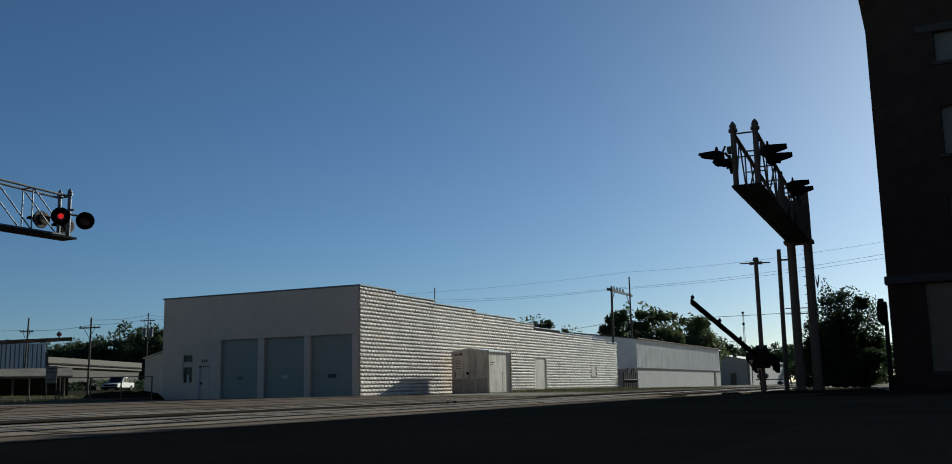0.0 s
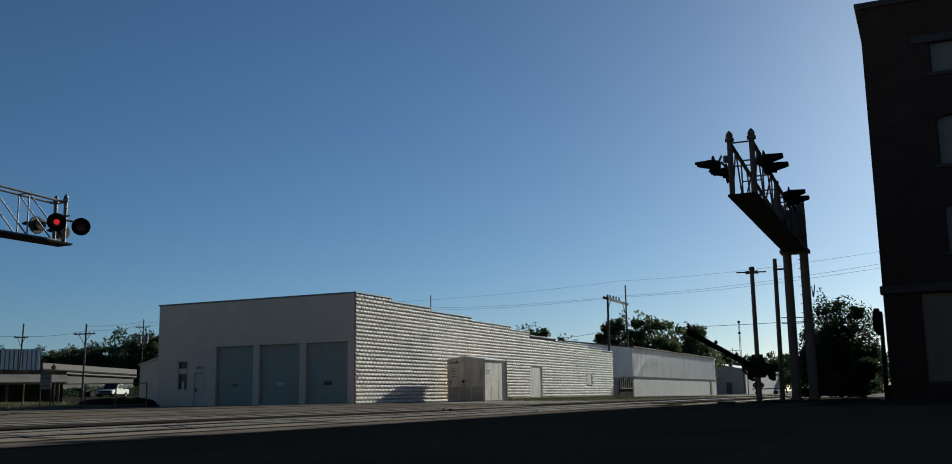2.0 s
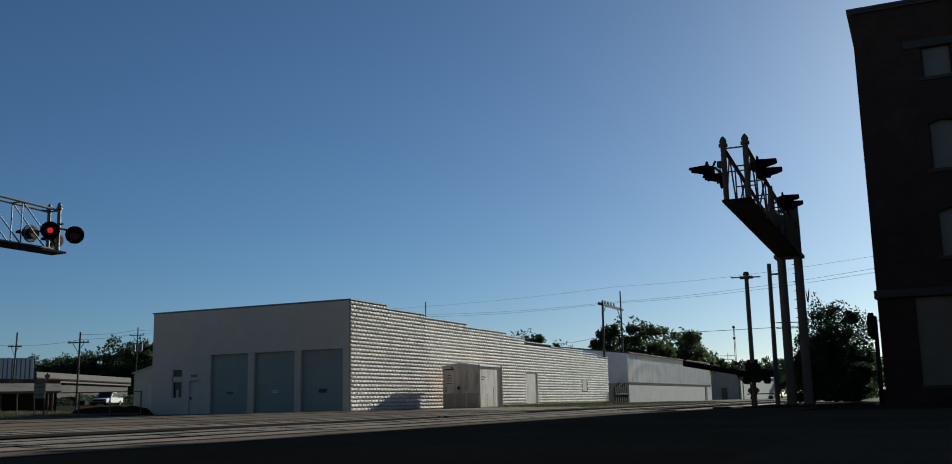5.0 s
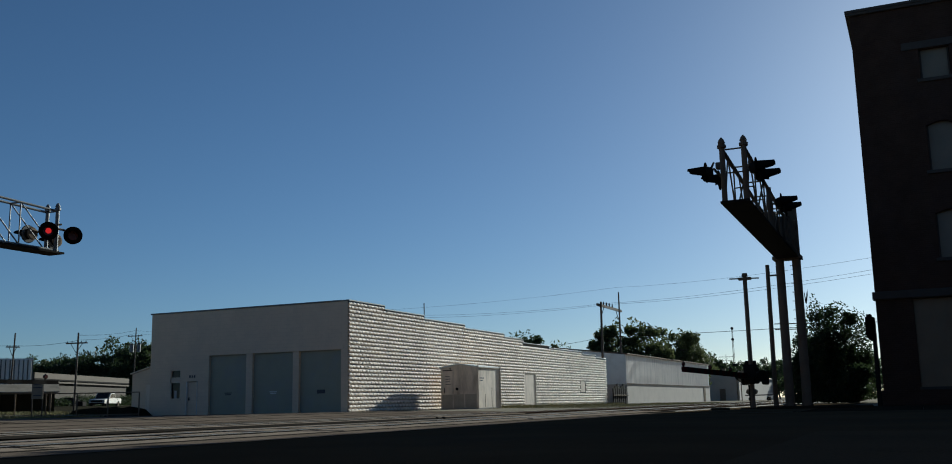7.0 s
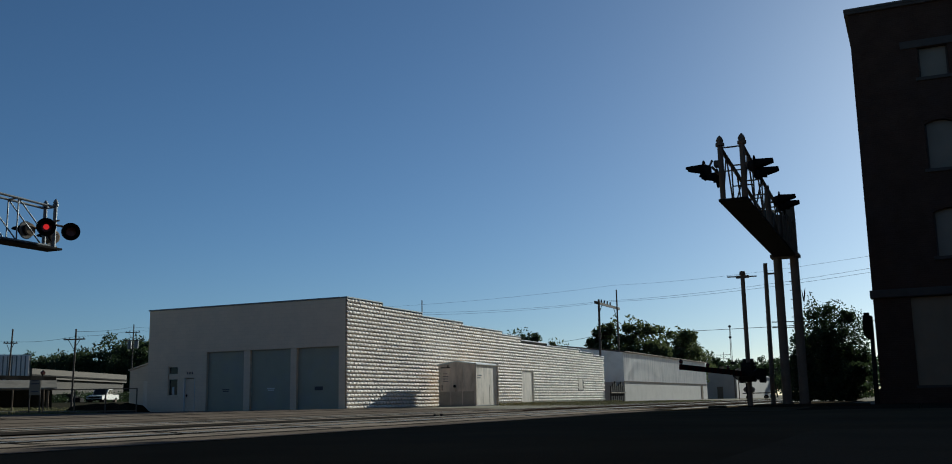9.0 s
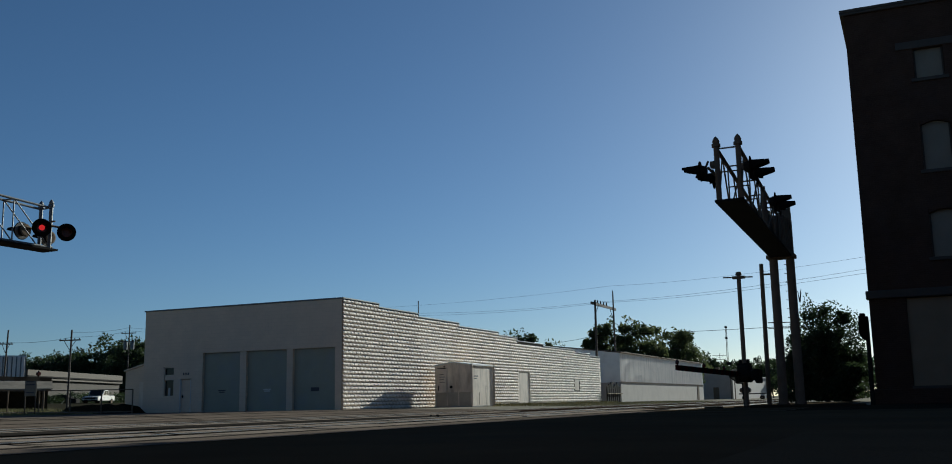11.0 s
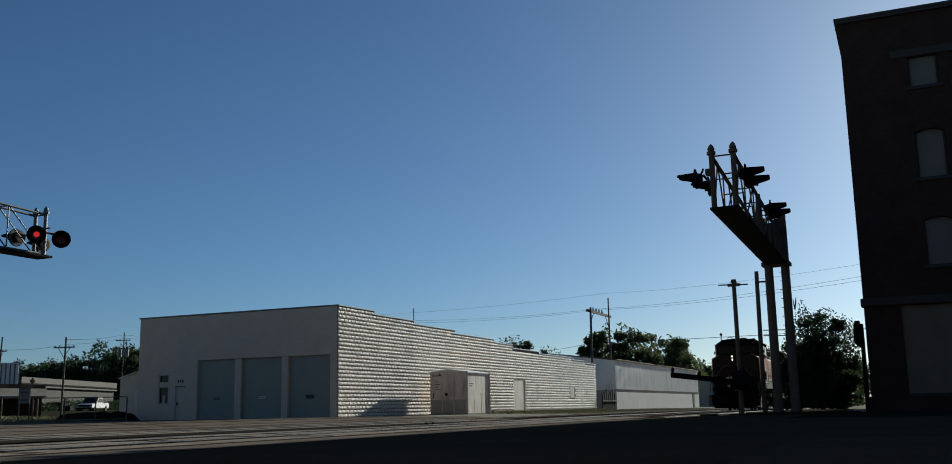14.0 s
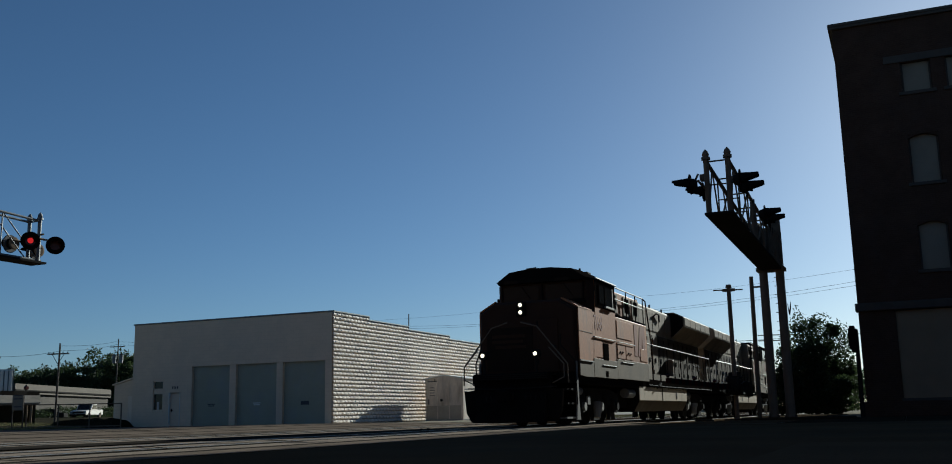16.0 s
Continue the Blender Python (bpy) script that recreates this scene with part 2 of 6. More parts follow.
REDLIT = material("lit_red_lens", (0.8, 0.03, 0.03), emit=(1.0, 0.02, 0.035), power=0.9, bump=0)
REDDIM = material("lit_red_lens_edge_on", (0.6, 0.03, 0.03), emit=(1.0, 0.03, 0.03), power=0.4, bump=0)
REDDARK = material("unlit_red_lens", (0.05, 0.008, 0.008), rough=0.25, var=0.1, bump=0)
CARWHITE = material("white_car_paint", (0.66, 0.61, 0.54), rough=0.4, var=0.04, bump=0)
RUBBER = material("tyre_rubber", (0.018, 0.016, 0.014), rough=0.9, spec=0.06, var=0.2, bump=0.1)
SIGNWHITE = material("white_sign", (0.62, 0.62, 0.6), rough=0.5, var=0.06, bump=0.02)
INK = material("dark_lettering", (0.05, 0.05, 0.06), rough=0.6, var=0.1, bump=0)


# ---- helpers for meshes ----
def bx(bm, x0, x1, y0, y1, z0, z1):
    v = [bm.verts.new((x, y, z)) for x in (x0, x1) for y in (y0, y1) for z in (z0, z1)]
    for f in ((0, 1, 3, 2), (4, 6, 7, 5), (0, 4, 5, 1), (2, 3, 7, 6), (0, 2, 6, 4), (1, 5, 7, 3)):
        bm.faces.new([v[i] for i in f])
    return bm


def cyl(bm, p, q, r, r2=None, n=12):
    p, q = Vector(p), Vector(q)
    r2 = r if r2 is None else r2
    u = (q - p).normalized()
    a = u.orthogonal().normalized()
    b = u.cross(a)
    rings = []
    for c, rr in ((p, r), (q, r2)):
        rings.append([bm.verts.new(c + (a * math.cos(2 * math.pi * i / n) + b * math.sin(2 * math.pi * i / n)) * rr) for i in range(n)])
    for i in range(n):
        bm.faces.new((rings[0][i], rings[0][(i + 1) % n], rings[1][(i + 1) % n], rings[1][i]))
    bm.faces.new(rings[0][::-1])
    bm.faces.new(rings[1])
    return bm


def prism(bm, pts, axis, lo, hi):
    """A polygon drawn out along an axis: pts are (x, z) for y, (y, z) for x, (x, y) for z."""
    put = {"y": lambda a, b, c: (a, c, b), "x": lambda a, b, c: (c, a, b), "z": lambda a, b, c: (a, b, c)}[axis]
    r0 = [bm.verts.new(put(a, b, lo)) for a, b in pts]
    r1 = [bm.verts.new(put(a, b, hi)) for a, b in pts]
    n = len(pts)
    for i in range(n):
        bm.faces.new((r0[i], r0[(i + 1) % n], r1[(i + 1) % n], r1[i]))
    bm.faces.new(r0[::-1])
    bm.faces.new(r1)
    return bm


def tube(bm, pts, r, n=6):
    """One round tube swept along a line of points."""
    line = []
    for p in pts:
        p = Vector(p)
        if not line or (p - line[-1]).length > 1e-4:
            line.append(p)
    rings, a = [], None
    for i, p in enumerate(line):
        u = (line[min(i + 1, len(line) - 1)] - line[max(i - 1, 0)]).normalized()
        a = u.orthogonal().normalized() if a is None else (a - u * a.dot(u)).normalized()
        b = u.cross(a)
        rings.append([bm.verts.new(p + (a * math.cos(2 * math.pi * k / n) + b * math.sin(2 * math.pi * k / n)) * r) for k in range(n)])
    for q, s in zip(rings, rings[1:]):
        for k in range(n):
            bm.faces.new((q[k], q[(k + 1) % n], s[(k + 1) % n], s[k]))
    bm.faces.new(rings[0][::-1])
    bm.faces.new(rings[-1])
    return bm


def soften(bm, w, segments=1):
    bmesh.ops.bevel(bm, geom=list(bm.edges), offset=w, segments=segments, affect="EDGES", clamp_overlap=True)
    return bm


def smooth_round(me):
    for p in me.polygons:
        p.use_smooth = True


def part(name, bm, mat, parent=None, label="", smooth=False, at=None):
    """Links a bmesh as one mesh object under a thing or a part."""
    bmesh.ops.recalc_face_normals(bm, faces=bm.faces)
    me = bpy.data.meshes.new(name)
    bm.to_mesh(me)
    bm.free()
    me.materials.append(mat)
    if smooth:
        smooth_round(me)
    ob = new(name, me)
    if parent:
        ob.parent = parent
    if at:
        ob.matrix_basis = at
    if label:
        ob["label"] = label
    return ob


def B():
    return bmesh.new()


def box(name, mat, parent, x0, x1, y0, y1, z0, z1, label="", bevel=0.0):
    b = bx(B(), x0, x1, y0, y1, z0, z1)
    if bevel:
        soften(b, bevel)
    return part(name, b, mat, parent, label)


def rod(name, mat, parent, p, q, r, r2=None, n=12, label=""):
    return part(name, cyl(B(), p, q, r, r2, n), mat, parent, label)


def root(name, label, category, at=None, group=""):
    e = new(name)
    e.empty_display_size = 0.3
    if at:
        e.matrix_basis = at if isinstance(at, Matrix) else Matrix.Translation(at)
    return tagged(e, label, category, group)


def raw(name, verts, faces, mat, parent=None, label=""):
    me = bpy.data.meshes.new(name)
    me.from_pydata(verts, [], faces)
    me.materials.append(mat)
    ob = new(name, me)
    if parent:
        ob.parent = parent
    if label:
        ob["label"] = label
    return ob


def ss(t):
    t = min(1.0, max(0.0, t))
    return t * t * (3 - 2 * t)


def ground_z(x, y):
    cut = -0.09 * ss((y - 33) / 4) * ss((x + 21) / 2.5) * ss((-7.2 - x) / 1.2)      # the track bed lies lower past the crossing
    return cut + 0.1 * ss((-x - 17) / 11) + 0.26 * ss((-x - 46) / 8) * ss((70 - abs(y - 50)) / 10) + 0.85 * ss((-x - 60) / 45)


# ---- ground, road and tracks ----
def make_ground():
    xs = sorted(set([-3000, -1200, -500, -250, -160] + list(range(-130, -44, 4)) + list(range(-44, -22, 3)) + list(range(-22, -4)) + [-3, -1] + [2, 8, 20, 60, 200, 800, 3000]))
    ys = sorted(set([-3000, -600, -150, -60] + list(range(-30, 30, 6)) + list(range(30, 44, 2)) + list(range(48, 150, 6)) + [160, 200, 300, 600, 1500, 3500]))
    verts = [(x, y, ground_z(x, y) - 0.03) for x in xs for y in ys]
    ny = len(ys)
    faces = [(i * ny + j, (i + 1) * ny + j, (i + 1) * ny + j + 1, i * ny + j + 1) for i in range(len(xs) - 1) for j in range(ny - 1)]
    g = raw("ground", verts, faces, GRAVEL)
    smooth_round(g.data)
    tagged(g, "pale dusty gravel ground of a rail yard", "ground", kind="structure")


def sheet(name, mat, x0, x1, y0, y1, lift, label, cat, nx=6, ny=6):
    xs = [x0 + (x1 - x0) * i / nx for i in range(nx + 1)]
    ys = [y0 + (y1 - y0) * j / ny for j in range(ny + 1)]
    top = [(x, y, ground_z(x, y) + lift) for x in xs for y in ys]
    faces = [(i * (ny + 1) + j, (i + 1) * (ny + 1) + j, (i + 1) * (ny + 1) + j + 1, i * (ny + 1) + j + 1) for i in range(nx) for j in range(ny)]
    ob = raw(name, top, faces, mat)
    return tagged(ob, label, cat, kind="structure")


ROAD_S, ROAD_N = -6.0, 26.5     # the street's two edges
TRACKS = (-10.3, -15.65)        # the tracks' centre lines at y = 27
BEND = 0.92                     # degrees by which the tracks turn west of the y axis


def on_track(c, y, z=0.0):
    """The frame of a track at y: its own y axis runs along the rails."""
    return Matrix.Translation((c, 27, z)) @ pose(0, 0, 0, 0, 0, BEND) @ Matrix.Translation((0, y - 27, 0))


make_ground()
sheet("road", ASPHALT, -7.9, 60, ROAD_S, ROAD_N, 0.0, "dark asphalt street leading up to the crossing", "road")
sheet("road_beyond", SUNLIT_ASPHALT, -48, -17.6, ROAD_S, 46.5, 0.0, "worn sunlit asphalt street and forecourt beyond the tracks", "road", nx=20, ny=12)
# Pale strip laid just up to the shadow's edge, to brighten the sunlit side.
sheet("crossing_apron", SUNLIT_ASPHALT, -7.86, -6.95, ROAD_S, 29, 0.006, "pale asphalt strip for the sunlit edge of the street", "road", nx=3, ny=10)
sheet("track_apron", DARKPANEL, -13.75, -12.1, ROAD_S, ROAD_N + 8, 0.012, "dark tarred strip between two tracks", "road", ny=2)


def make_tracks():
    """Rails, crossing panels and, past the street, ties in ballast."""
    head = [(-0.07, -0.17), (0.07, -0.17), (0.07, -0.155), (0.012, -0.13), (0.012, -0.04), (0.036, -0.03), (0.036, -0.004), (-0.036, -0.004), (-0.036, -0.03), (-0.012, -0.04), (-0.012, -0.13), (-0.07, -0.155)]
    for c in TRACKS:
        for s in (-0.7175, 0.7175):
            r = part("rail", prism(B(), [(x, z + 0.015) for x, z in head], "y", -120, 520), RUST, at=on_track(c, 0) @ Matrix.Translation((s, 0, 0)))
            part("running_surface", bx(B(), -0.03, 0.03, -120, 520, 0.0112, 0.016), STEEL, r, "polished steel running surface")
            tagged(r, "rusty steel rail with polished running surface", "rail", "rails", "structure")
        bed = part("ballast", prism(B(), [(-2.4, -0.14), (-1.5, -0.075), (1.5, -0.075), (2.4, -0.14), (2.4, -0.5), (-2.4, -0.5)], "y", ROAD_N + 8, 520), BALLAST, at=on_track(c, 0))
        tagged(bed, "grey crushed stone ballast under the track", "ballast", kind="structure")
        tie = bx(B(), -1.3, 1.3, -0.11, 0.11, -0.25, -0.062)
        me = bpy.data.meshes.new("tie")
        tie.to_mesh(me)
        tie.free()
        me.materials.append(TIE)
        for i in range(140):
            t = new("tie", me)
            t.parent = bed
            t.location = (random.uniform(-0.04, 0.04), ROAD_N + 8.5 + i * 0.56, random.uniform(-0.004, 0.004))
    # crossing panels: between the rails, and field panels outside them
    for c, strips in ((TRACKS[0], ((-0.64, 0.64, PANEL), (0.79, 1.72, PANEL), (-1.72, -0.79, PANEL))), (TRACKS[1], ((-0.64, 0.64, PANEL), (0.79, 1.85, PANEL), (-1.85, -0.79, PANEL)))):
        for x0, x1, mat in strips:
            b = bx(B(), x0, x1, -1.195, 1.195, -0.25, 0.0)
            soften(b, 0.012)
            me = bpy.data.meshes.new("crossing_panel")
            b.to_mesh(me)
            b.free()
            me.materials.append(mat)
            strip = root("crossing_surface", "worn crossing panels laid flush beside the rails", "crossing surface", on_track(c, ROAD_S))
            strip["kind"] = "structure"
            for i in range(17):
                p = new("crossing_panel", me)
                p.parent = strip
                p.location = (random.uniform(-0.008, 0.008), 1.2 + 2.41 * i, random.uniform(-0.006, 0.008))
    # rubber seals along the rails, a tarred edge, and a worn stop line
    for c in TRACKS:
        for s in (-0.7175, 0.7175):
            for o in (-0.15, 0.15):
                hw = 0.09 if c == TRACKS[0] and s > 0 > o else 0.02
                b = bx(B(), s + o - hw, s + o + hw, ROAD_S, ROAD_N + 7, -0.05, 0.012)
                tagged(part("rubber_seal", b, RUBBER, at=on_track(c, 0)), "black rubber seal strip beside a rail", "seal strip", "rail seals", "structure")
    b = bx(B(), -8.15, -7.85, ROAD_S, ROAD_N + 7, -0.05, 0.006)
    tagged(part("tarred_edge", b, DARKPANEL), "tarred edge of the crossing", "pavement joint", kind="structure")
    b = bx(B(), -8.7, -8.56, 22.0, 24.7, -0.01, 0.016)
    tagged(part("painted_line", b, PALEBAND), "worn white painted line at the crossing", "road marking", kind="structure")
    for x, y, r in ((-11.76, 23.3, 0.035), (-11.46, 23.1, 0.04)):
        b = B()
        bmesh.ops.create_icosphere(b, subdivisions=2, radius=r, matrix=Matrix.Diagonal((1.3, 1.0, 0.8, 1)))
        for v in b.verts:
            v.co *= 1 + 0.2 * noise.noise(v.co * 30)
        tagged(part("stone", b, DARKMETAL, at=Matrix.Translation((x, y, r * 0.7 + 0.01))), "small dark stone lying on the crossing", "stone", "loose stones")
    # tar seams that cross the pavement at a slant
    for x0, y0, x1, y1 in ((-9.76, 8.11, -8.13, 7.45), (-10.64, 11.76, -9.12, 10.54), (-10.89, 15.04, -8.85, 13.43), (-12.0, 19.4, -8.6, 17.2), (-18, 14, -26, 22), (-19, 23, -29, 30)):
        d = Vector((x1 - x0, y1 - y0, 0)).normalized().cross(Vector((0, 0, 1))) * 0.05
        pts = [Vector((x0 + (x1 - x0) * k / 8 + random.uniform(-0.06, 0.06), y0 + (y1 - y0) * k / 8, 0)) for k in range(9)]
        vs = []
        for p in pts:
            z = ground_z(p.x, p.y) + 0.014
            vs += [(p.x - d.x, p.y - d.y, z), (p.x + d.x, p.y + d.y, z)]
        tagged(raw("tar_seam", vs, [(2 * k, 2 * k + 1, 2 * k + 3, 2 * k + 2) for k in range(8)], DARKPANEL), "black tar-filled crack in the pavement", "pavement crack", "tar seams", "structure")
    for x, hw in ((-18.4, 0.05), (-20.9, 0.08), (-24.9, 0.3), (-27.6, 0.12)):
        b = bx(B(), x - hw, x + hw, ROAD_S, 46, ground_z(x, 0) + 0.002, ground_z(x, 0) + 0.008)
        tagged(part("pavement_joint", b, DARKPANEL), "dark filled joint in the worn pavement", "pavement joint", "pavement joints", "structure")


make_tracks()


def make_sidewalk():
    """Kerb, walk and raised island at the near side of the brick building."""
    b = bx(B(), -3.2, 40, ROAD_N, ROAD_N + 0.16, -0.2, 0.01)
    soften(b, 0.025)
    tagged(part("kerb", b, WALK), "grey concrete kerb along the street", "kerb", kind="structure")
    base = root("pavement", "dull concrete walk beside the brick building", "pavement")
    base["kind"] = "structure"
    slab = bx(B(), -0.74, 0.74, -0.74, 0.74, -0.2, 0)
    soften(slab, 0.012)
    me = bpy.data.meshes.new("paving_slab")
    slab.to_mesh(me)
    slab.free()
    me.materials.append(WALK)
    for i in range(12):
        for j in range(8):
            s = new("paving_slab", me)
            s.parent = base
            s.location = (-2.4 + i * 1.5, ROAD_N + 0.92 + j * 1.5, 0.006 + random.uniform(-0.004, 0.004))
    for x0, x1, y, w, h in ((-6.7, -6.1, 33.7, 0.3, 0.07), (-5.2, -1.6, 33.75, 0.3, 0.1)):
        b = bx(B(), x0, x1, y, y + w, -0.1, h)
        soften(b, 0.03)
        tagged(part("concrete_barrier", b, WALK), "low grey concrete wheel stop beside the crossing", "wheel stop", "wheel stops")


make_sidewalk()
sheet("forecourt", FORECOURT, -1.1, 31.5, ROAD_S, 11.0, 0.006, "dull concrete forecourt beside the street", "pavement", nx=3, ny=3)
# Dark sheet added over pale gravel, to deepen the shade by the masts.
sheet("shoulder", ASPHALT, -7.3, -3.2, ROAD_N, 62, 0.004, "dark asphalt sheet laid for the shade beside the signal masts", "pavement", nx=4, ny=10)


# ---- the white warehouse ----
WX, WY, WL = -30.23, 48.59, 50.4            # its near corner and its length along the tracks
WZ = 0.06
LEVELS = ((48.59, 52.71, 6.46), (52.71, 58.0, 6.24), (58.0, 64.38, 6.02), (64.38, 71.74, 5.78), (71.74, 75.74, 5.54),
          (75.74, 81.93, 5.27), (81.93, 91.05, 5.1), (91.05, 95.45, 4.9), (95.45, 98.99, 4.7))
COURSE, BLOCK_L = 0.2285, 0.42
BLOCK_HOLES = ((75.95, 78.4, 0.0, 2.75), (90.4, 91.7, 1.25, 2.3))


def block_shape(rng):
    """The rough, bulging face of one block, in its own space: x outward, y along, z up."""
    hl, hh = BLOCK_L / 2 - 0.009, COURSE / 2 - 0.005
    us = (-1.0, -0.84, -0.35, 0.25, 0.84, 1.0)
    vs = (-1.0, -0.6, -0.2, 0.5, 1.0)
    v = []
    for i, u in enumerate(us):
        for k, w in enumerate(vs):
            side, rim = i in (0, len(us) - 1), k in (0, len(vs) - 1)
            out = (0.0, 0.08, 0.095, 0.068, 0.0)[k] * (0.66, 0.97, 1.03, 0.98, 0.86, 0.6)[i]
            j = 0.0 if side or rim else 0.05
            v.append((out + rng.uniform(-0.3, 0.3) * j, u * hl + rng.uniform(-j, j) * hl, w * hh + rng.uniform(-j, j) * hh))
    n = len(vs)
    f = [(i * n + k, (i + 1) * n + k, (i + 1) * n + k + 1, i * n + k + 1) for i in range(len(us) - 1) for k in range(n - 1)]
    return v, f


def pierced(xs, zs, holes, y0, y1):
    """One wall slab between y0 and y1, cut through by holes (x0, x1, z0, z1)."""
    b = B()
    solid = {(i, j) for i in range(len(xs) - 1) for j in range(len(zs) - 1)
             if not any(h[0] - 1e-4 <= xs[i] and xs[i + 1] <= h[1] + 1e-4 and h[2] - 1e-4 <= zs[j] and zs[j + 1] <= h[3] + 1e-4 for h in holes)}
    grid = {}

    def vert(i, j, k):
        if (i, j, k) not in grid:
            grid[(i, j, k)] = b.verts.new((xs[i], (y0, y1)[k], zs[j]))
        return grid[(i, j, k)]

    for i, j in solid:
        for k in (0, 1):
            b.faces.new([vert(i, j, k), vert(i + 1, j, k), vert(i + 1, j + 1, k), vert(i, j + 1, k)])
        for (di, dj), e in (((-1, 0), ((i, j), (i, j + 1))), ((1, 0), ((i + 1, j), (i + 1, j + 1))), ((0, -1), ((i, j), (i + 1, j))), ((0, 1), ((i, j + 1), (i + 1, j + 1)))):
            if (i + di, j + dj) not in solid:
                (p, q), (r, t) = e
                b.faces.new([vert(p, q, 0), vert(r, t, 0), vert(r, t, 1), vert(p, q, 1)])
    return b


def make_warehouse():
    w = root("warehouse", "long white painted warehouse with rock-faced block side wall and stepped parapet", "warehouse", (WX, WY, WZ))
    rel = [(a - WY, b - WY, z - WZ) for a, b, z in LEVELS]
    # side wall: core behind the blocks, dark for shade in the joints, in the parapet's steps
    pts = [(0.33, 0.0), (0.33, rel[0][2])]
    for a, b, z in rel:
        pts += [(max(a, 0.331), z), (b, z)]
    pts += [(rel[-1][1], 0.0)]
    part("side_wall", prism(B(), pts, "x", -0.3, -0.03), MORTAR, w, "wall core coloured dark for shade in the joints")
    # front wall with three garage openings, a window and a door
    doors = ((-10.05, -7.22), (-6.76, -3.83), (-3.4, -0.48))
    top = rel[0][2]
    b = B()
    # one skin drawn round its openings
    xs = [-14.72, -13.06, -12.26, -11.78, -10.9, -10.05, -7.22, -6.76, -3.83, -3.4, -0.48, -0.031]
    zs = [0.0, 1.0, 2.08, 2.84, 3.62, top]
    holes = [(-13.06, -12.26, 1.0, 2.84), (-11.78, -10.9, 0.0, 2.08)] + [(x0, x1, 0.0, 3.62) for x0, x1 in doors]
    part("front_wall", pierced(xs, zs, holes, 0.0, 0.32), FRONT, w, "smooth white painted block front")
    box("lintel", FRONT, w, -10.3, -0.3, -0.02, -0.002, 3.62, 3.95, "slightly paler lintel band over the garage doors")
    box("ledge", FRONT, w, -14.6, -13.1, -0.022, -0.002, 2.82, 2.87, "thin ledge beside the window")
    box("lintel_drip", FRONT, w, -10.4, -0.25, -0.03, -0.021, 3.93, 3.97, "thin drip strip over the garage doors")
    box("rear_wall", FRONT, w, -14.72, -0.31, WL - 0.3, WL, 0, 4.6)
    box("far_wall", FRONT, w, -14.72, -14.45, 0.33, WL - 0.31, 0, 5.6)
    part("roof", prism(B(), [(0.33, 5.9), (WL - 0.31, 4.35), (WL - 0.31, 4.2), (0.33, 5.75)], "x", -14.44, -0.31), ROOF, w)
    # parapet coping
    for a, bb, z in rel:
        box("coping", COPING, w, -0.36, 0.09, a - 0.03, bb + 0.03, z + 0.002, z + 0.085, "", 0.012)
        if z != rel[-1][2]:
            box("coping_end", COPING, w, -0.34, 0.08, bb + 0.03, bb + 0.07, z - 0.2, z + 0.08)
    box("front_coping", COPING, w, -14.8, -0.37, -0.06, 0.38, top + 0.002, top + 0.085, "blue-grey metal coping", 0.012)
    # garage doors in their recesses
    for k, (x0, x1) in enumerate(doors):
        d = part("garage_door", bx(B(), x0 - 0.05, x1 + 0.05, 0.2, 0.26, 0, 3.64), GARAGE, w, "blue-grey sectional garage door")
        for i in range(7):
            z0 = 0.02 + i * 0.515
            box("door_section", GARAGE, d, x0, x1, 0.19, 0.2, z0, z0 + 0.511, "", 0.003)
        cx = (x0 + x1) / 2
        if k == 2:
            box("sign_plate", INK, d, cx - 0.28, cx + 0.28, 0.16, 0.174, 1.12, 1.34, "dark sign plate")
        else:
            for zz, ww in ((1.3, 0.3), (1.2, 0.24)):
                box("lettering_bar", INK if k == 0 else SIGNWHITE, d, cx - ww, cx + ww * 0.8, 0.166, 0.174, zz - 0.03, zz + 0.03, "unreadable lettering")
    # office door and window
    d = part("office_door", bx(B(), -11.74, -10.94, 0.12, 0.17, 0.02, 2.04), FRONT, w, "plain white steel entrance door")
    for x in (-11.77, -10.94):
        box("door_jamb", WHITE, d, x, x + 0.03, -0.02, 0.2, 0, 2.08)
    rod("door_knob", DARKMETAL, d, (-11.62, 0.05, 1.0), (-11.62, 0.12, 1.0), 0.045)
    box("lock_plate", INK, d, -11.68, -11.6, 0.1, 0.119, 0.9, 1.1)
    for x in (-11.55, -11.37, -11.19):
        box("number_bar", INK, w, x, x + 0.1, -0.014, -0.002, 2.3, 2.46, "small dark numeral on the wall")
    win = part("window", bx(B(), -13.02, -12.3, 0.12, 0.15, 1.04, 2.8), GLASS, w, "two-part window with pale curtain")
    for z0, z1 in ((1.0, 1.06), (2.02, 2.36), (2.78, 2.84)):
        box("window_rail", FRONT, win, -13.06, -12.26, 0.02, 0.11, z0, z1)
    for x in (-13.06, -12.31):
        box("window_stile", FRONT, win, x, x + 0.05, 0.02, 0.11, 1.0, 2.84)
    box("curtain", CURTAIN, win, -12.8, -12.62, 0.105, 0.118, 1.06, 1.55)
    box("sill", FRONT, win, -13.12, -12.2, -0.05, 0.02, 0.93, 0.998)
    # steel door and patch in the side wall
    sd = part("side_door", bx(B(), -0.03, 0.02, 27.36, 29.81, 0.0, 2.72), SHEDWHITE, w, "pale sheet-metal side door")
    part("door_surround", pierced([27.1, 27.36, 29.81, 30.05], [0.0, 2.73, 2.86], [(27.36, 29.81, 0.0, 2.73)], -0.055, 0.015), SHEDWHITE, sd, at=Matrix(((0, -1, 0, 0), (1, 0, 0, 0), (0, 0, 1, 0), (0, 0, 0, 1))))
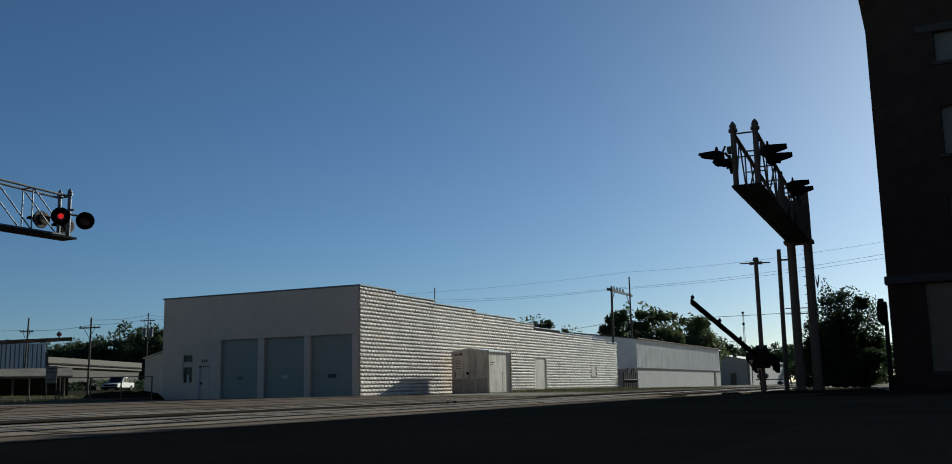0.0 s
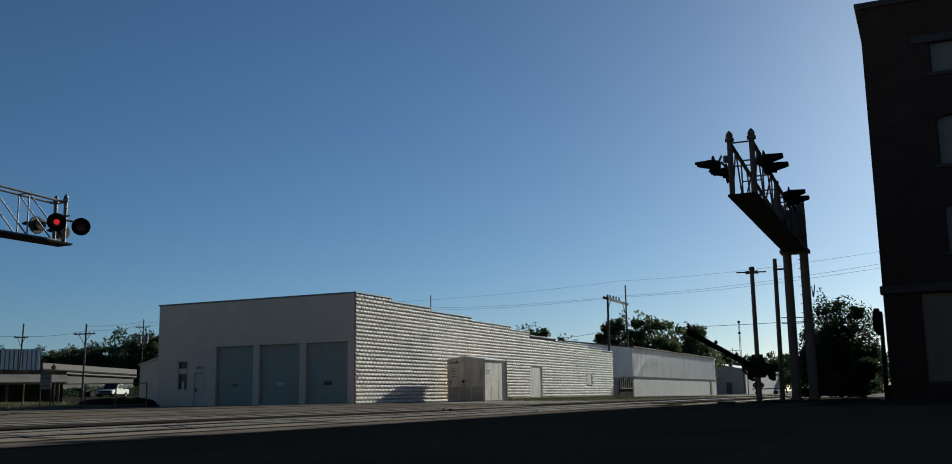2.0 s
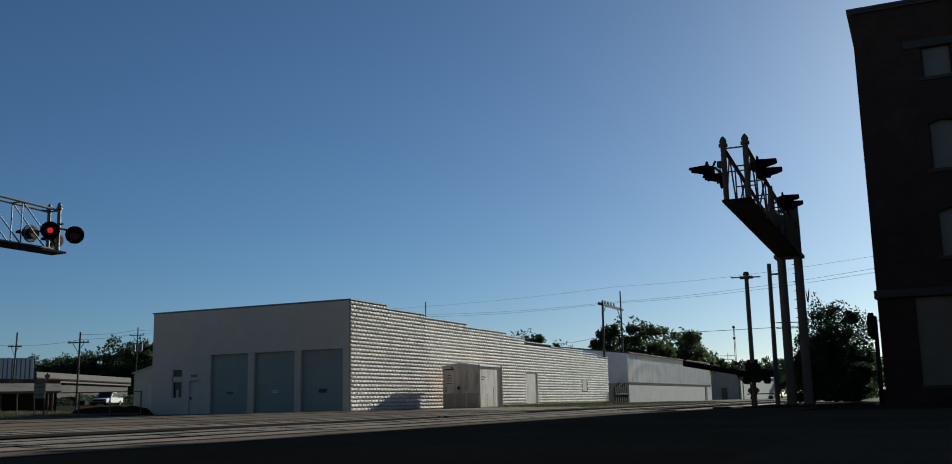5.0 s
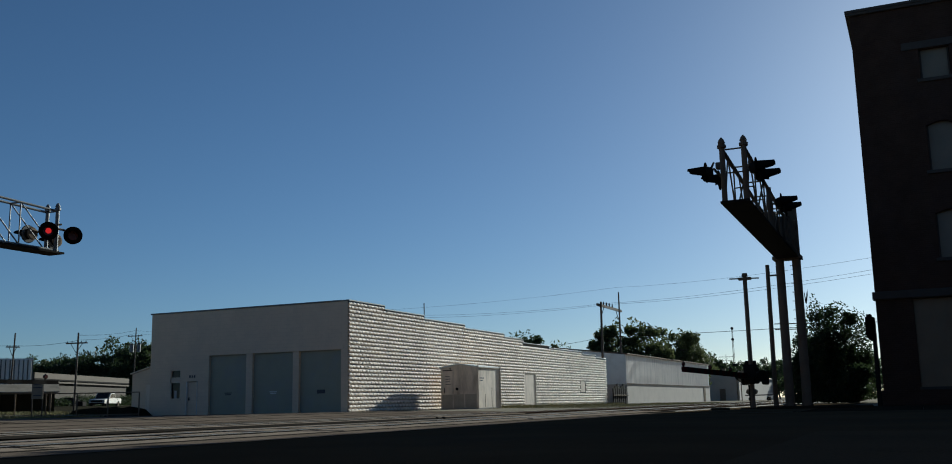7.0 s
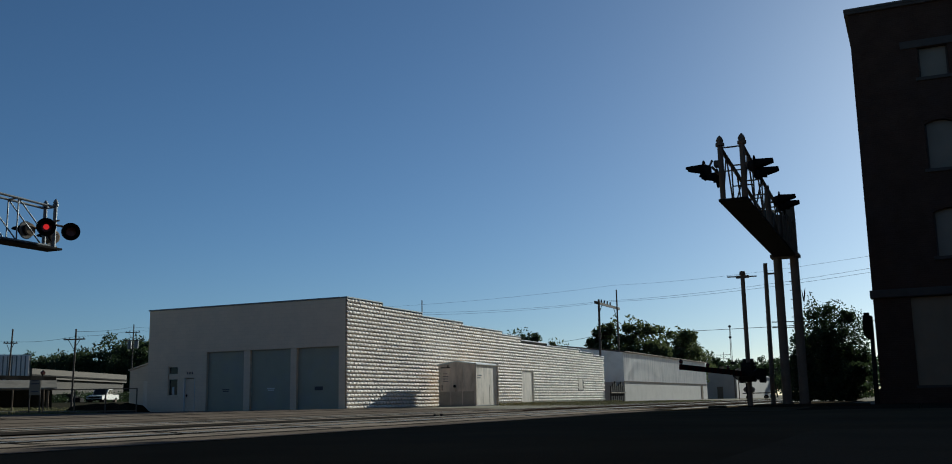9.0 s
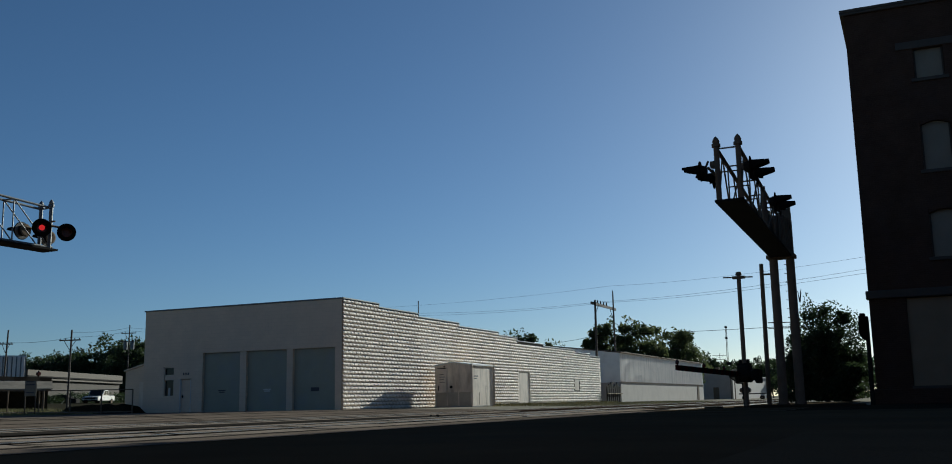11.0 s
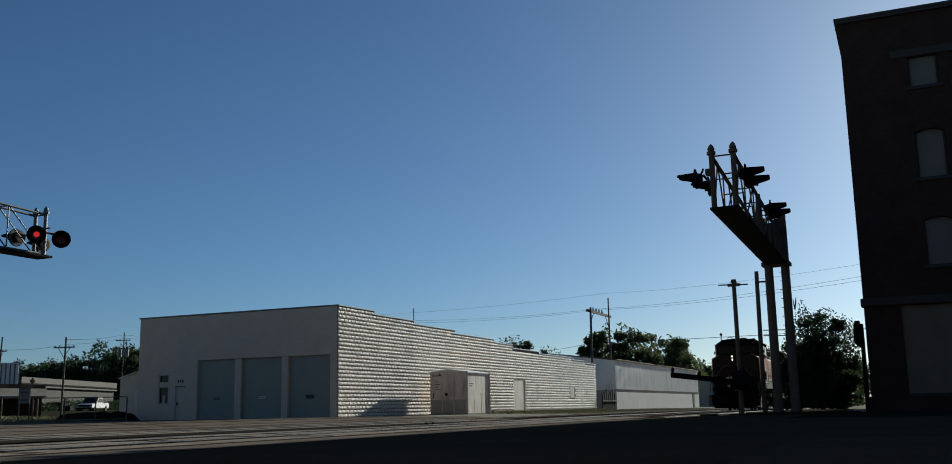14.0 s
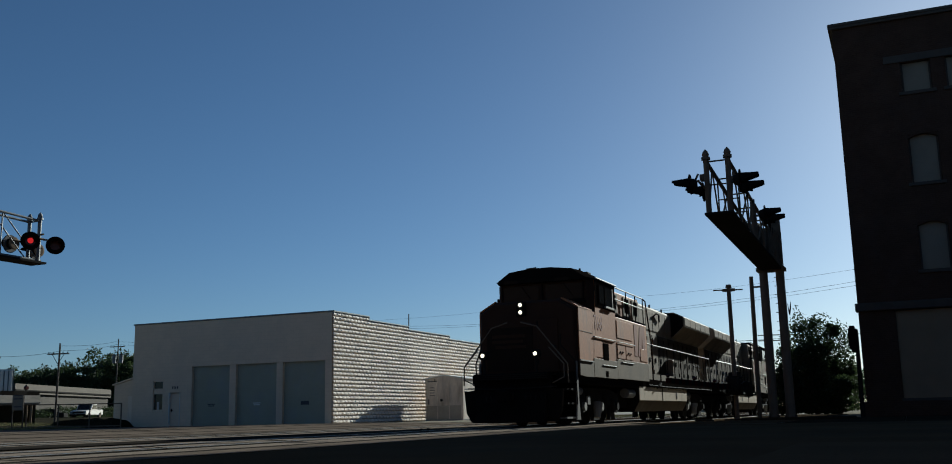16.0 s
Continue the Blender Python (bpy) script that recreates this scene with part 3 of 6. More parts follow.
    box("wall_patch", SHEDWHITE, w, -0.02, 0.05, 41.83, 43.1, 1.25, 2.28, "blocked-up opening")
    rod("roof_mast", GALV, w, (-0.2, 9.95, 5.95), (-0.2, 9.95, 7.12), 0.035, n=8, label="thin service mast on the parapet")
    for y in (13.2, 20.1, 22.5, 33.2):
        cyl_b = cyl(B(), (-1.2, y, 5.0), (-1.2, y, 6.05 if y < 25 else 5.35), 0.09, n=10)
        part("roof_vent", cyl_b, GALV, w, "grey roof vent pipe", smooth=False)
    # lean-to at the far side of the front
    an = root("lean_to", "low white lean-to beside the warehouse front", "lean-to", (WX - 14.75, WY + 0.9, WZ))
    pts = [(-2.3, 0), (-2.3, 2.7), (-0.01, 3.25), (-0.01, 0)]
    part("wall", prism(B(), pts, "y", 0, 9), FRONT, an)
    part("roof", prism(B(), [(-2.4, 2.7), (-2.4, 2.78), (-0.01, 3.35), (-0.01, 3.26)], "y", -0.1, 9), FRONT, an)
    box("door", SHEDWHITE, an, -1.1, -0.5, -0.03, -0.003, 0, 2.0, "plain lean-to door")
    return w


warehouse = make_warehouse()


def make_shed():
    """White equipment shed standing a step off the warehouse wall."""
    X0, Y0, z0 = -29.45, 58.95, 0.09
    s = root("equipment_shed", "weathered white sheet-metal equipment shed on the gravel", "shed", (X0, Y0, z0))
    w, l, h = 2.68, 3.72, 2.7
    b = prism(B(), [(0, 0.05), (w, 0.05), (w, h), (w / 2, h + 0.2), (0, h)], "y", 0.02, l)
    part("body", b, SHEDWHITE, s)
    part("roof", prism(B(), [(-0.07, h - 0.02), (w / 2, h + 0.205), (w + 0.07, h - 0.02), (w + 0.07, h + 0.05), (w / 2, h + 0.27), (-0.07, h + 0.05)], "y", -0.06, l + 0.06), WHITE, s)
    box("skid", CONCRETE, s, -0.05, w + 0.05, -0.03, l + 0.05, -0.1, 0.05)
    for x in (0.02, 0.87, 1.72, w - 0.07):
        box("front_batten", SHEDWHITE, s, x, x + 0.05, -0.015, 0.018, 0.06, h)
    d = part("door", soften(bx(B(), 0.22, 0.86, -0.03, 0.015, 0.95, h - 0.22), 0.008), SHEDWHITE, s, "pale upper door leaf")
    box("door_frame", DARKMETAL, d, 0.18, 0.9, -0.01, 0.012, h - 0.2, h - 0.14)
    box("handle", DARKMETAL, d, 0.26, 0.3, -0.08, -0.03, 1.05, 1.4)
    for i in range(4):
        box("notice_line", INK, d, 0.36, 0.74 - 0.06 * (i % 2), -0.036, -0.031, 1.6 + i * 0.17, 1.64 + i * 0.17, "unreadable notice")
    box("lower_cladding", SHEDDARK, s, 0.08, w - 0.08, -0.008, 0.016, 0.06, 0.95, "darker lower panel")
    rod("lock_box", DARKMETAL, s, (1.2, -0.08, 1.3), (1.2, 0.0, 1.3), 0.09)
    rod("lamp_knob", DARKMETAL, s, (0.72, -0.05, h - 0.06), (0.72, 0.0, h - 0.06), 0.05)
    for y in (0.0, l - 0.03):
        cyl_b = cyl(B(), (w + 0.02, y, 0.06), (w + 0.02, y, h + 0.1), 0.07, n=8)
        part("corner_post", cyl_b, SHEDWHITE, s)
    for i in range(2):
        box("stencil_bar", INK, s, w + 0.002, w + 0.006, 0.35, 1.05 - 0.2 * i, h - 0.75 - 0.16 * i, h - 0.68 - 0.16 * i, "small stencilled marks")
    for y, sc in ((1.2, 0.28), (2.3, 0.42)):
        box("rust_streak", RUST, s, w + 0.001, w + 0.003, y, y + 0.05, 0.1, 0.1 + sc * 3)


make_shed()


def grass_strip(name, x0, x1, y0, y1, n, h, label, seed):
    rng = np.random.default_rng(seed)
    v, f = [], []
    for i in range(n):
        x, y = rng.uniform(x0, x1), rng.uniform(y0, y1)
        z = ground_z(x, y) - 0.03
        a, hh, wd = rng.uniform(0, 6.28), h * rng.uniform(0.4, 1.2), rng.uniform(0.01, 0.03)
        dx, dy = math.cos(a) * wd, math.sin(a) * wd
        lx, ly = rng.uniform(-0.5, 0.5) * hh, rng.uniform(-0.5, 0.5) * hh
        k = len(v)
        v += [(x - dx, y - dy, z), (x + dx, y + dy, z), (x + lx, y + ly, z + hh)]
        f.append((k, k + 1, k + 2))
    tagged(raw(name, v, f, GRASS), label, "grass", kind="stuff")


grass_strip("grass", -30.1, -28.6, 63, 100, 7000, 0.2, "patchy yellow-green weeds along the wall foot", 3)
grass_strip("grass", -27.5, -19.5, 60, 110, 9000, 0.1, "thin dry weeds on the gravel", 4)
grass_strip("grass", -62, -45.5, 38, 49, 16000, 0.22, "rough grass verge beside a fence", 5)


# ---- white building beyond, and the one behind it ----
def corrugated(x, y0, y1, z0, z1, pitch, depth, mat, parent, name):
    """Ribbed sheet facing +x."""
    v, f = [], []
    n = int((y1 - y0) / pitch)
    ys = []
    for i in range(n):
        y = y0 + i * pitch
        ys += [(y, 0), (y + pitch * 0.55, 0), (y + pitch * 0.65, depth), (y + pitch * 0.9, depth)]
    ys.append((y0 + n * pitch, 0))
    for y, d in ys:
        v += [(x + d, y, z0), (x + d, y, z1)]
    for i in range(len(ys) - 1):
        f.append((2 * i, 2 * i + 2, 2 * i + 3, 2 * i + 1))
    return raw(name, v, f, mat, parent)


def make_steel_building():
    s = root("steel_building", "white metal-clad storage building with painted masonry base", "storage building", (-30.2, 106.6, 0.05))
    L, W, H = 45.6, 16.0, 5.44
    part("base_wall", bx(B(), -W, 0, 0, L, 0, 2.2), MASONRY, s, "white painted masonry base")
    part("upper_wall", prism(B(), [(-W, 2.2), (-0.05, 2.2), (-0.05, H), (-W / 2, H + 1.0), (-W, H)], "y", 0.02, L - 0.02), WHITE, s)
    corrugated(-0.04, 0.05, L - 0.05, 2.28, H, 0.46, 0.022, CORRUGATED, s, "cladding")
    box("flashing", GALV, s, -0.03, 0.09, 0, L, 2.2, 2.27, "dark flashing strip")
    box("gutter", GALV, s, -0.05, 0.2, -0.1, L + 0.1, H, H + 0.14, "pale gutter", 0.02)
    part("roof", prism(B(), [(0.1, H + 0.14), (-W / 2, H + 1.1), (-W - 0.1, H + 0.14), (-W - 0.1, H + 0.05), (-W / 2, H + 1.01), (0.1, H + 0.05)], "y", -0.1, L + 0.1), ROOF, s)
    d = part("side_door", bx(B(), 0.0, 0.05, L - 4.6, L - 3.4, 0.0, 2.1), GALV, s, "grey steel door")
    box("handle", DARKMETAL, d, 0.05, 0.1, L - 3.6, L - 3.5, 1.0, 1.1)
    f = root("far_shed_building", "white gabled building far down the track", "storage building", (-29.9, 176.6, 0.05))
    W2, L2, H2 = 15.0, 43.0, 4.2
    part("wall", prism(B(), [(-W2, 0), (0, 0), (0, H2), (-W2 / 2, H2 + 1.6), (-W2, H2)], "y", 0, L2), MASONRY, f)
    part("roof", prism(B(), [(0.25, H2 - 0.02), (-W2 / 2, H2 + 1.62), (-W2 - 0.25, H2 - 0.02), (-W2 - 0.25, H2 + 0.1), (-W2 / 2, H2 + 1.74), (0.25, H2 + 0.1)], "y", -0.2, L2 + 0.2), MASONRY, f)
    box("door", GALV, f, -3.4, -2.4, -0.06, -0.003, 0, 2.1, "grey steel door")
    rod("downpipe", GALV, f, (-0.3, -0.1, 0), (-0.3, -0.1, H2), 0.07, n=8)
    for k in range(3):
        box("roof_vent", GALV, f, -6.2 + k * 1.6, -5.6 + k * 1.6, 1.0, 1.6, H2 + 0.6, H2 + 1.45)


make_steel_building()


def make_cart():
    c = root("cart", "small flat hand cart with a rounded load", "cart", (-24.6, 150, 0.02))
    box("deck", WOOD, c, 0, 4.0, 0, 1.4, 0.75, 0.9, "", 0.02)
    for x in (0.7, 3.3):
        for y in (0.1, 1.3):
            w = part("wheel", cyl(B(), (x, y - 0.07, 0.27), (x, y + 0.07, 0.27), 0.27, n=16), RUBBER, c)
            rod("hub", GALV, w, (x, y - 0.09, 0.27), (x, y + 0.09, 0.27), 0.1)
    b = B()
    bmesh.ops.create_icosphere(b, subdivisions=2, radius=0.9, matrix=Matrix.Translation((0.9, 0.7, 1.35)) @ Matrix.Diagonal((1, 0.7, 0.6, 1)))
    part("covered_load", b, WOOD, c, "dark covered load", smooth=True)
    rod("pole", GALV, c, (-0.6, 0.7, 0.0), (-0.6, 0.7, 3.2), 0.07, n=8)


make_cart()


# ---- crossing signals ----
def flasher(parent, at, face, tag="", hooded=True):
    """A round flashing lamp: background disc, housing, hood and red lens. It looks along its local +x; face is the turn about z."""
    lamp = new("flashing_lamp")
    lamp.empty_display_size = 0.1
    lamp.parent = parent
    lamp.matrix_basis = Matrix.Translation(at) @ pose(0, 0, 0, 0, 0, face)
    if tag:
        lamp["label"] = tag
    b = cyl(B(), (0.0, 0, 0), (0.02, 0, 0), 0.275, n=28)
    part("background_disc", b, MATTE, lamp)
    b = cyl(B(), (-0.16, 0, 0), (0.0, 0, 0), 0.12, 0.17, n=18)
    part("housing", b, DARKMETAL, lamp)
    part("lens", cyl(B(), (0.02, 0, 0), (0.035, 0, 0), 0.15, n=24), REDDARK, lamp, "dark red glass lens")
    if hooded:
        b = B()
        n = 22
        v0, v1, w0, w1 = [], [], [], []
        for i in range(n + 1):
            a = math.radians(-25 + 230 * i / n)
            c, s_ = math.cos(a), math.sin(a)
            ln = 0.46 * (0.3 + 0.7 * min(1.0, max(0.0, s_ * 2.2 + 0.15)))
            v0.append(b.verts.new((0.02, 0.17 * c, 0.17 * s_)))
            v1.append(b.verts.new((0.02 + ln, 0.165 * c, 0.165 * s_ - 0.02)))
            w0.append(b.verts.new((0.02, 0.178 * c, 0.178 * s_)))
            w1.append(b.verts.new((0.02 + ln, 0.173 * c, 0.173 * s_ - 0.02)))
        for i in range(n):
            b.faces.new((v0[i], v0[i + 1], v1[i + 1], v1[i]))
            b.faces.new((w0[i], w1[i], w1[i + 1], w0[i + 1]))
            b.faces.new((v1[i], v1[i + 1], w1[i + 1], w1[i]))
        part("hood", b, MATTE, lamp)
    return lamp


def truss_arm(s, width, y0, y1, z_mast, z_tip, depth_mast, depth_tip, mat, panels):
    """Two lattice girders side by side, with a walkway between them. y0 is the tip and y1 the mast."""
    def zb(k):
        return z_tip + (z_mast - z_tip) * k

    def dp(k):
        return depth_tip + (depth_mast - depth_tip) * k

    for x in (0.0, width):
        for zz, nm in ((0, "lower_chord"), (1, "upper_chord")):
            rod(nm, mat, s, (x, y0, zb(0) + zz * dp(0)), (x, y1, zb(1) + zz * dp(1)), 0.058, n=8)
        for i in range(panels):
            k0, k1 = i / panels, (i + 1) / panels
            a, b = y0 + (y1 - y0) * k0, y0 + (y1 - y0) * k1
            rod("brace", mat, s, (x, a, zb(k0)), (x, b, zb(k1) + dp(k1)) if i % 2 else (x, (a + b) / 2, zb(k0) + dp(k0)), 0.024, n=6)
            rod("brace", mat, s, (x, b, zb(k1)), (x, (a + b) / 2, zb(k0) + dp(k0)), 0.024, n=6)
            rod("upright", mat, s, (x, b, zb(k1)), (x, b, zb(k1) + dp(k1)), 0.024, n=6)
    for i in range(panels + 1):
        k = i / panels
        y = y0 + (y1 - y0) * k
        rod("cross_tie", mat, s, (0, y, zb(k) + dp(k)), (width, y, zb(k) + dp(k)), 0.022, n=6)
        if i < panels:
            y2 = y0 + (y1 - y0) * (i + 1) / panels
            rod("cross_tie", mat, s, (0, y, zb(k) + dp(k) * 0.55), (width, y, zb(k) + dp(k) * 0.55), 0.018, n=6)


def finial_post(s, x, y, z0, z1, mat, k=1.0):
    p = part("end_post", cyl(B(), (x, y, z0), (x, y, z1), 0.075 * k, n=14), mat, s)
    part("collar", cyl(B(), (x, y, z1 - 0.03), (x, y, z1 + 0.05 * k), 0.12 * k, n=14), mat, p)
    b = cyl(B(), (x, y, z1 + 0.05 * k), (x, y, z1 + 0.12 * k), 0.075 * k, 0.1 * k, n=12)
    cyl(b, (x, y, z1 + 0.12 * k), (x, y, z1 + 0.2 * k), 0.1 * k, 0.07 * k, n=12)
    cyl(b, (x, y, z1 + 0.2 * k), (x, y, z1 + 0.27 * k), 0.07 * k, 0.01, n=12)
    part("cap", b, mat, p, "domed post cap")
    return p


def near_cantilever():
    """The twin-mast signal bridge on the near side; its arm reaches over the street, towards -y."""
    s = root("signal_cantilever", "tall twin-mast railway signal cantilever with flashing lamps, backlit", "crossing signal", (-4.47, 36.7, 0))
    w = 0.58
    for x in (0.0, w):
        m = part("mast", cyl(B(), (x, 0, 0.0), (x, 0, 5.6), 0.165, 0.15, n=18), GALV, s, "grey steel mast", smooth=False)
        part("base_flange", cyl(B(), (x, 0, 0.0), (x, 0, 0.06), 0.3, n=18), GALV, m)
        for i in range(4):
            a = math.radians(45 + 90 * i)
            rod("bolt", RUST, m, (x + 0.24 * math.cos(a), 0.24 * math.sin(a), 0.06), (x + 0.24 * math.cos(a), 0.24 * math.sin(a), 0.14), 0.025, n=6)
    for i in range(9):
        z = 2.5 + i * 0.32
        rod("climbing_step", GALV, s, (w - 0.13, -0.06, z), (w - 0.21, -0.12, z), 0.012, n=6)
    part("sign_blade", prism(B(), [(w + 0.2, 3.7), (w + 0.26, 4.05), (w + 0.3, 4.18), (w + 0.29, 3.95), (w + 0.24, 3.66)], "y", 0.02, 0.05), DARKMETAL, s, "narrow dark blade beside the mast")
    part("sign_blade", prism(B(), [(w + 0.17, 4.08), (w + 0.19, 4.09), (w + 0.24, 3.7), (w + 0.2, 3.69)], "y", 0.0, 0.02), DARKMETAL, s)
    for z in (3.0, 2.8):
        rod("cable_bracket", GALV, s, (-0.35, 0.0, z), (w + 0.3, 0.0, z - 0.03), 0.018, n=6)
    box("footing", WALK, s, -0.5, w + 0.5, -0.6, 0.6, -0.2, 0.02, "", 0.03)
    box("cap_plate", GALV, s, -0.22, w + 0.2, -0.3, 0.35, 5.3, 5.42)
    # box girder at the masts, lattice beyond
    for x in (-0.02, w + 0.09):
        b = prism(B(), [(-3.6, 5.45), (0.35, 5.35), (0.35, 7.0), (0.1, 7.12), (-1.5, 6.9), (-3.6, 6.35)], "x", x, x + 0.02)
        side = part("girder_plate", b, GALV, s, "riveted plate at the mast end")
        for i in range(5):
            y = -2.9 + i * 0.55
            box("louvre", DARKMETAL, side, x - 0.012, x + 0.032, y, y + 0.16, 6.25, 6.5)
        for i in range(8):
            y = -3.3 + i * 0.48
            box("stiffener", GALV, side, x - 0.03, x + 0.05, y, y + 0.06, 5.5, 6.3 + 0.06 * i)
    part("end_plate", bx(B(), 0.0, w + 0.09, 0.33, 0.35, 5.36, 6.98), GALV, s)
    rod("end_stub", GALV, s, (w + 0.06, 0.2, 6.9), (w + 0.06, 0.2, 7.3), 0.06, n=10)
    truss_arm(s, w, -10.5, -2.2, 5.42, 5.56, 0.95, 1.45, GALV, 5)
    part("walkway", prism(B(), [(-10.75, 5.5), (0.2, 5.32), (0.2, 5.37), (-10.75, 5.56)], "x", -0.09, w + 0.09), DARKMETAL, s, "dark grating walkway under the arm")
    for x in (0.0, w):
        finial_post(s, x, -10.55, 5.5, 7.08, GALV)
    rod("middle_post", GALV, s, (w, -6.15, 5.5), (w, -6.15, 6.75), 0.075, n=14)
    # lamps: pairs that face along the street both ways
    for y, z in ((-10.45, 6.38), (-5.6, 6.33)):
        if y < -10:
            rod("crossarm", GALV, s, (-0.15, y - 0.6, z), (-0.15, y + 0.6, z), 0.035, n=8)
            for dy, x in ((-0.55, -0.36), (0.55, -0.22)):
                flasher(s, (x, y + dy, z - 0.06), 180)
                rod("lamp_bracket", GALV, s, (-0.15, y + dy, z + 0.2), (x + 0.1, y + dy, z - 0.02), 0.03, n=8)
            part("junction_box", soften(bx(B(), -0.2, -0.06, y - 0.1, y + 0.1, z + 0.12, z + 0.3), 0.02), GALV, s)
        rod("crossarm", GALV, s, (w + 0.16, y - 0.6, z), (w + 0.16, y + 0.6, z), 0.035, n=8)
        rod("lamp_bracket", GALV, s, (w, y, z), (w + 0.16, y, z), 0.03, n=8)
        for dy in (-0.5, 0.55):
            flasher(s, (w + 0.34, y + dy, z - 0.06), 0)
    return s


near_cantilever()
far_lamps = []


def far_cantilever():
    """The aluminium signal bridge on the far side; its arm reaches in from the street's south edge, towards +y."""
    s = root("signal_cantilever", "bare aluminium railway signal cantilever with red flashing lamps", "crossing signal", (-23.75, 21.45, 0))
    w, zb, L = 0.42, 5.24, 12.2
    mat = ALUMINIUM
    for x in (0.0, -w):
        m = part("mast", cyl(B(), (x, -L, ground_z(-23.4, 0)), (x, -L, 6.9), 0.16, 0.15, n=16), mat, s, "bare aluminium mast")
        part("base_flange", cyl(B(), (x, -L, ground_z(-23.4, 0)), (x, -L, ground_z(-23.4, 0) + 0.06), 0.3, n=16), mat, m)
    n = 9

    def top_z(y):
        return zb + 1.22 - 0.4 * y / L

    for x in (0.0, -w):
        rod("upper_chord", mat, s, (x, -L, zb + 1.62), (x, -0.05, zb + 1.22), 0.036, n=10)
        rod("lower_chord", mat, s, (x, -L, zb), (x, 0.1, zb), 0.042, n=10)
        for i in range(n):
            a, c = -L + L * i / n, -L + L * (i + 1) / n
            rod("brace", mat, s, (x, a, top_z(a)), (x, c, zb), 0.021, n=7)
            if i:
                rod("upright", mat, s, (x, a, zb), (x, a, top_z(a)), 0.022, n=7)
    for i in range(n + 1):
        a = -L + L * i / n
        rod("cross_tie", mat, s, (0, a, top_z(a)), (-w, a, top_z(a)), 0.024, n=7)
    part("walkway", bx(B(), -w - 0.1, 0.1, -L, 0.25, zb - 0.09, zb - 0.03), DARKMETAL, s, "dark walkway grating")
    for x in (0.0, -w):
        finial_post(s, x, 0.0, zb - 0.05, zb + 1.28, mat, 0.75)
    z = 5.93
    rod("crossarm", GALV, s, (0.15, -0.6, z - 0.04), (0.15, 0.45, z - 0.06), 0.035, n=8)
    rod("lamp_bracket", GALV, s, (0, 0, z + 0.1), (0.18, 0, z + 0.1), 0.03, n=8)
    rod("crossarm", GALV, s, (-w - 0.18, -0.45, z - 0.05), (-w - 0.18, 0.65, z - 0.15), 0.035, n=8)
    for y, dz in ((-0.58, -0.2), (0.36, -0.2)):
        lamp = flasher(s, (0.3, y, z + dz), -40 if y > 0 else -34, "black flashing lamp with red lens")
        glow = part("bulb", cyl(B(), (0.0, 0, 0), (0.004, 0, 0), 0.105 if y > 0 else 0.085, n=24), REDLIT if y > 0 else REDDIM, lamp, "glowing red lamp light")
        far_lamps.append(glow)
    for y, dz in ((-0.35, -0.16), (0.6, -0.24)):
        lamp = flasher(s, (-w - 0.36, y, z + dz), 180)
        part("back_cover", cyl(B(), (-0.175, 0, 0), (-0.162, 0, 0), 0.15, 0.2, n=20), GALV, lamp, "dull grey lamp back")
        part("back_plate", cyl(B(), (-0.012, 0, 0), (-0.003, 0, 0), 0.262, n=28), PALEBAND, lamp, "dull grey back of the disc")


far_cantilever()


def gate(at, turn, length, mast_h, label, thick, mats, lamp):
    """A crossing gate: post, drive case with counterweights, and the arm, which is returned. The arm reaches along local +y."""
    g = root("crossing_gate", label, "crossing gate", Matrix.Translation(at) @ pose(0, 0, 0, 0, 0, turn))
    rod("post", GALV, g, (0, 0, -0.05), (0, 0, mast_h), 0.085, 0.075, n=14, label="grey steel post")
    part("post_cap", cyl(B(), (0, 0, mast_h), (0, 0, mast_h + 0.12), 0.12, 0.09, n=12), GALV, g)
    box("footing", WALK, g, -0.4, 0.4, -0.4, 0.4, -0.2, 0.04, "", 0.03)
    b = soften(bx(B(), -0.21, 0.21, -0.42, 0.36, 0.88, 1.5), 0.05)
    case = part("drive_case", b, DARKMETAL, g, "dark gate drive case")
    box("case_lid", DARKMETAL, case, -0.23, 0.23, -0.3, 0.22, 1.5, 1.56, "", 0.015)
    for x in (-0.14, 0.14):
        rod("lifting_eye", DARKMETAL, case, (x, 0.0, 1.5), (x, 0.0, 1.7), 0.06, n=8)
    rod("conduit", DARKMETAL, g, (0.1, -0.15, 0.0), (0.16, -0.3, 0.85), 0.04, n=8)
    arm = new("gate_arm")
    arm.parent = g
    arm.matrix_basis = Matrix.Translation((0.0, 0.0, 1.15))
    for x in (-0.36, 0.36):
        b = prism(B(), [(0.9, -0.09), (0.9, 0.09), (0.2, 0.2), (-0.35, 0.22), (-0.35, -0.22), (0.2, -0.2)], "x", x - 0.03, x + 0.03)
        part("support_arm", b, DARKMETAL, arm)
        b = soften(bx(B(), x - 0.08, x + 0.08, -0.98, -0.35, -0.3, 0.2), 0.03)
        part("counterweight", b, DARKMETAL, arm, "dark cast counterweight")
    box("arm_clamp", DARKMETAL, arm, -0.36, 0.36, 0.7, 1.0, -0.09, 0.09)
    n = 22
    for i in range(n):
        a, c = 0.95 + (length - 0.95) * i / n, 0.95 + (length - 0.95) * (i + 1) / n
        h = thick * (1 - 0.15 * i / n)
        box("arm_band", mats[i % 2], arm, -0.03, 0.03, a, c, -h, h, "dark band")
    for y in (length - lamp, length * 0.66, length * 0.36):
        lt = part("arm_lamp", cyl(B(), (-0.04, y, 0.14), (0.04, y, 0.14), 0.05, n=12), REDDARK, arm, "small red arm lamp")
        rod("lamp_stem", DARKMETAL, lt, (0, y, 0.05), (0, y, 0.22), 0.02, n=6)
    return g, arm


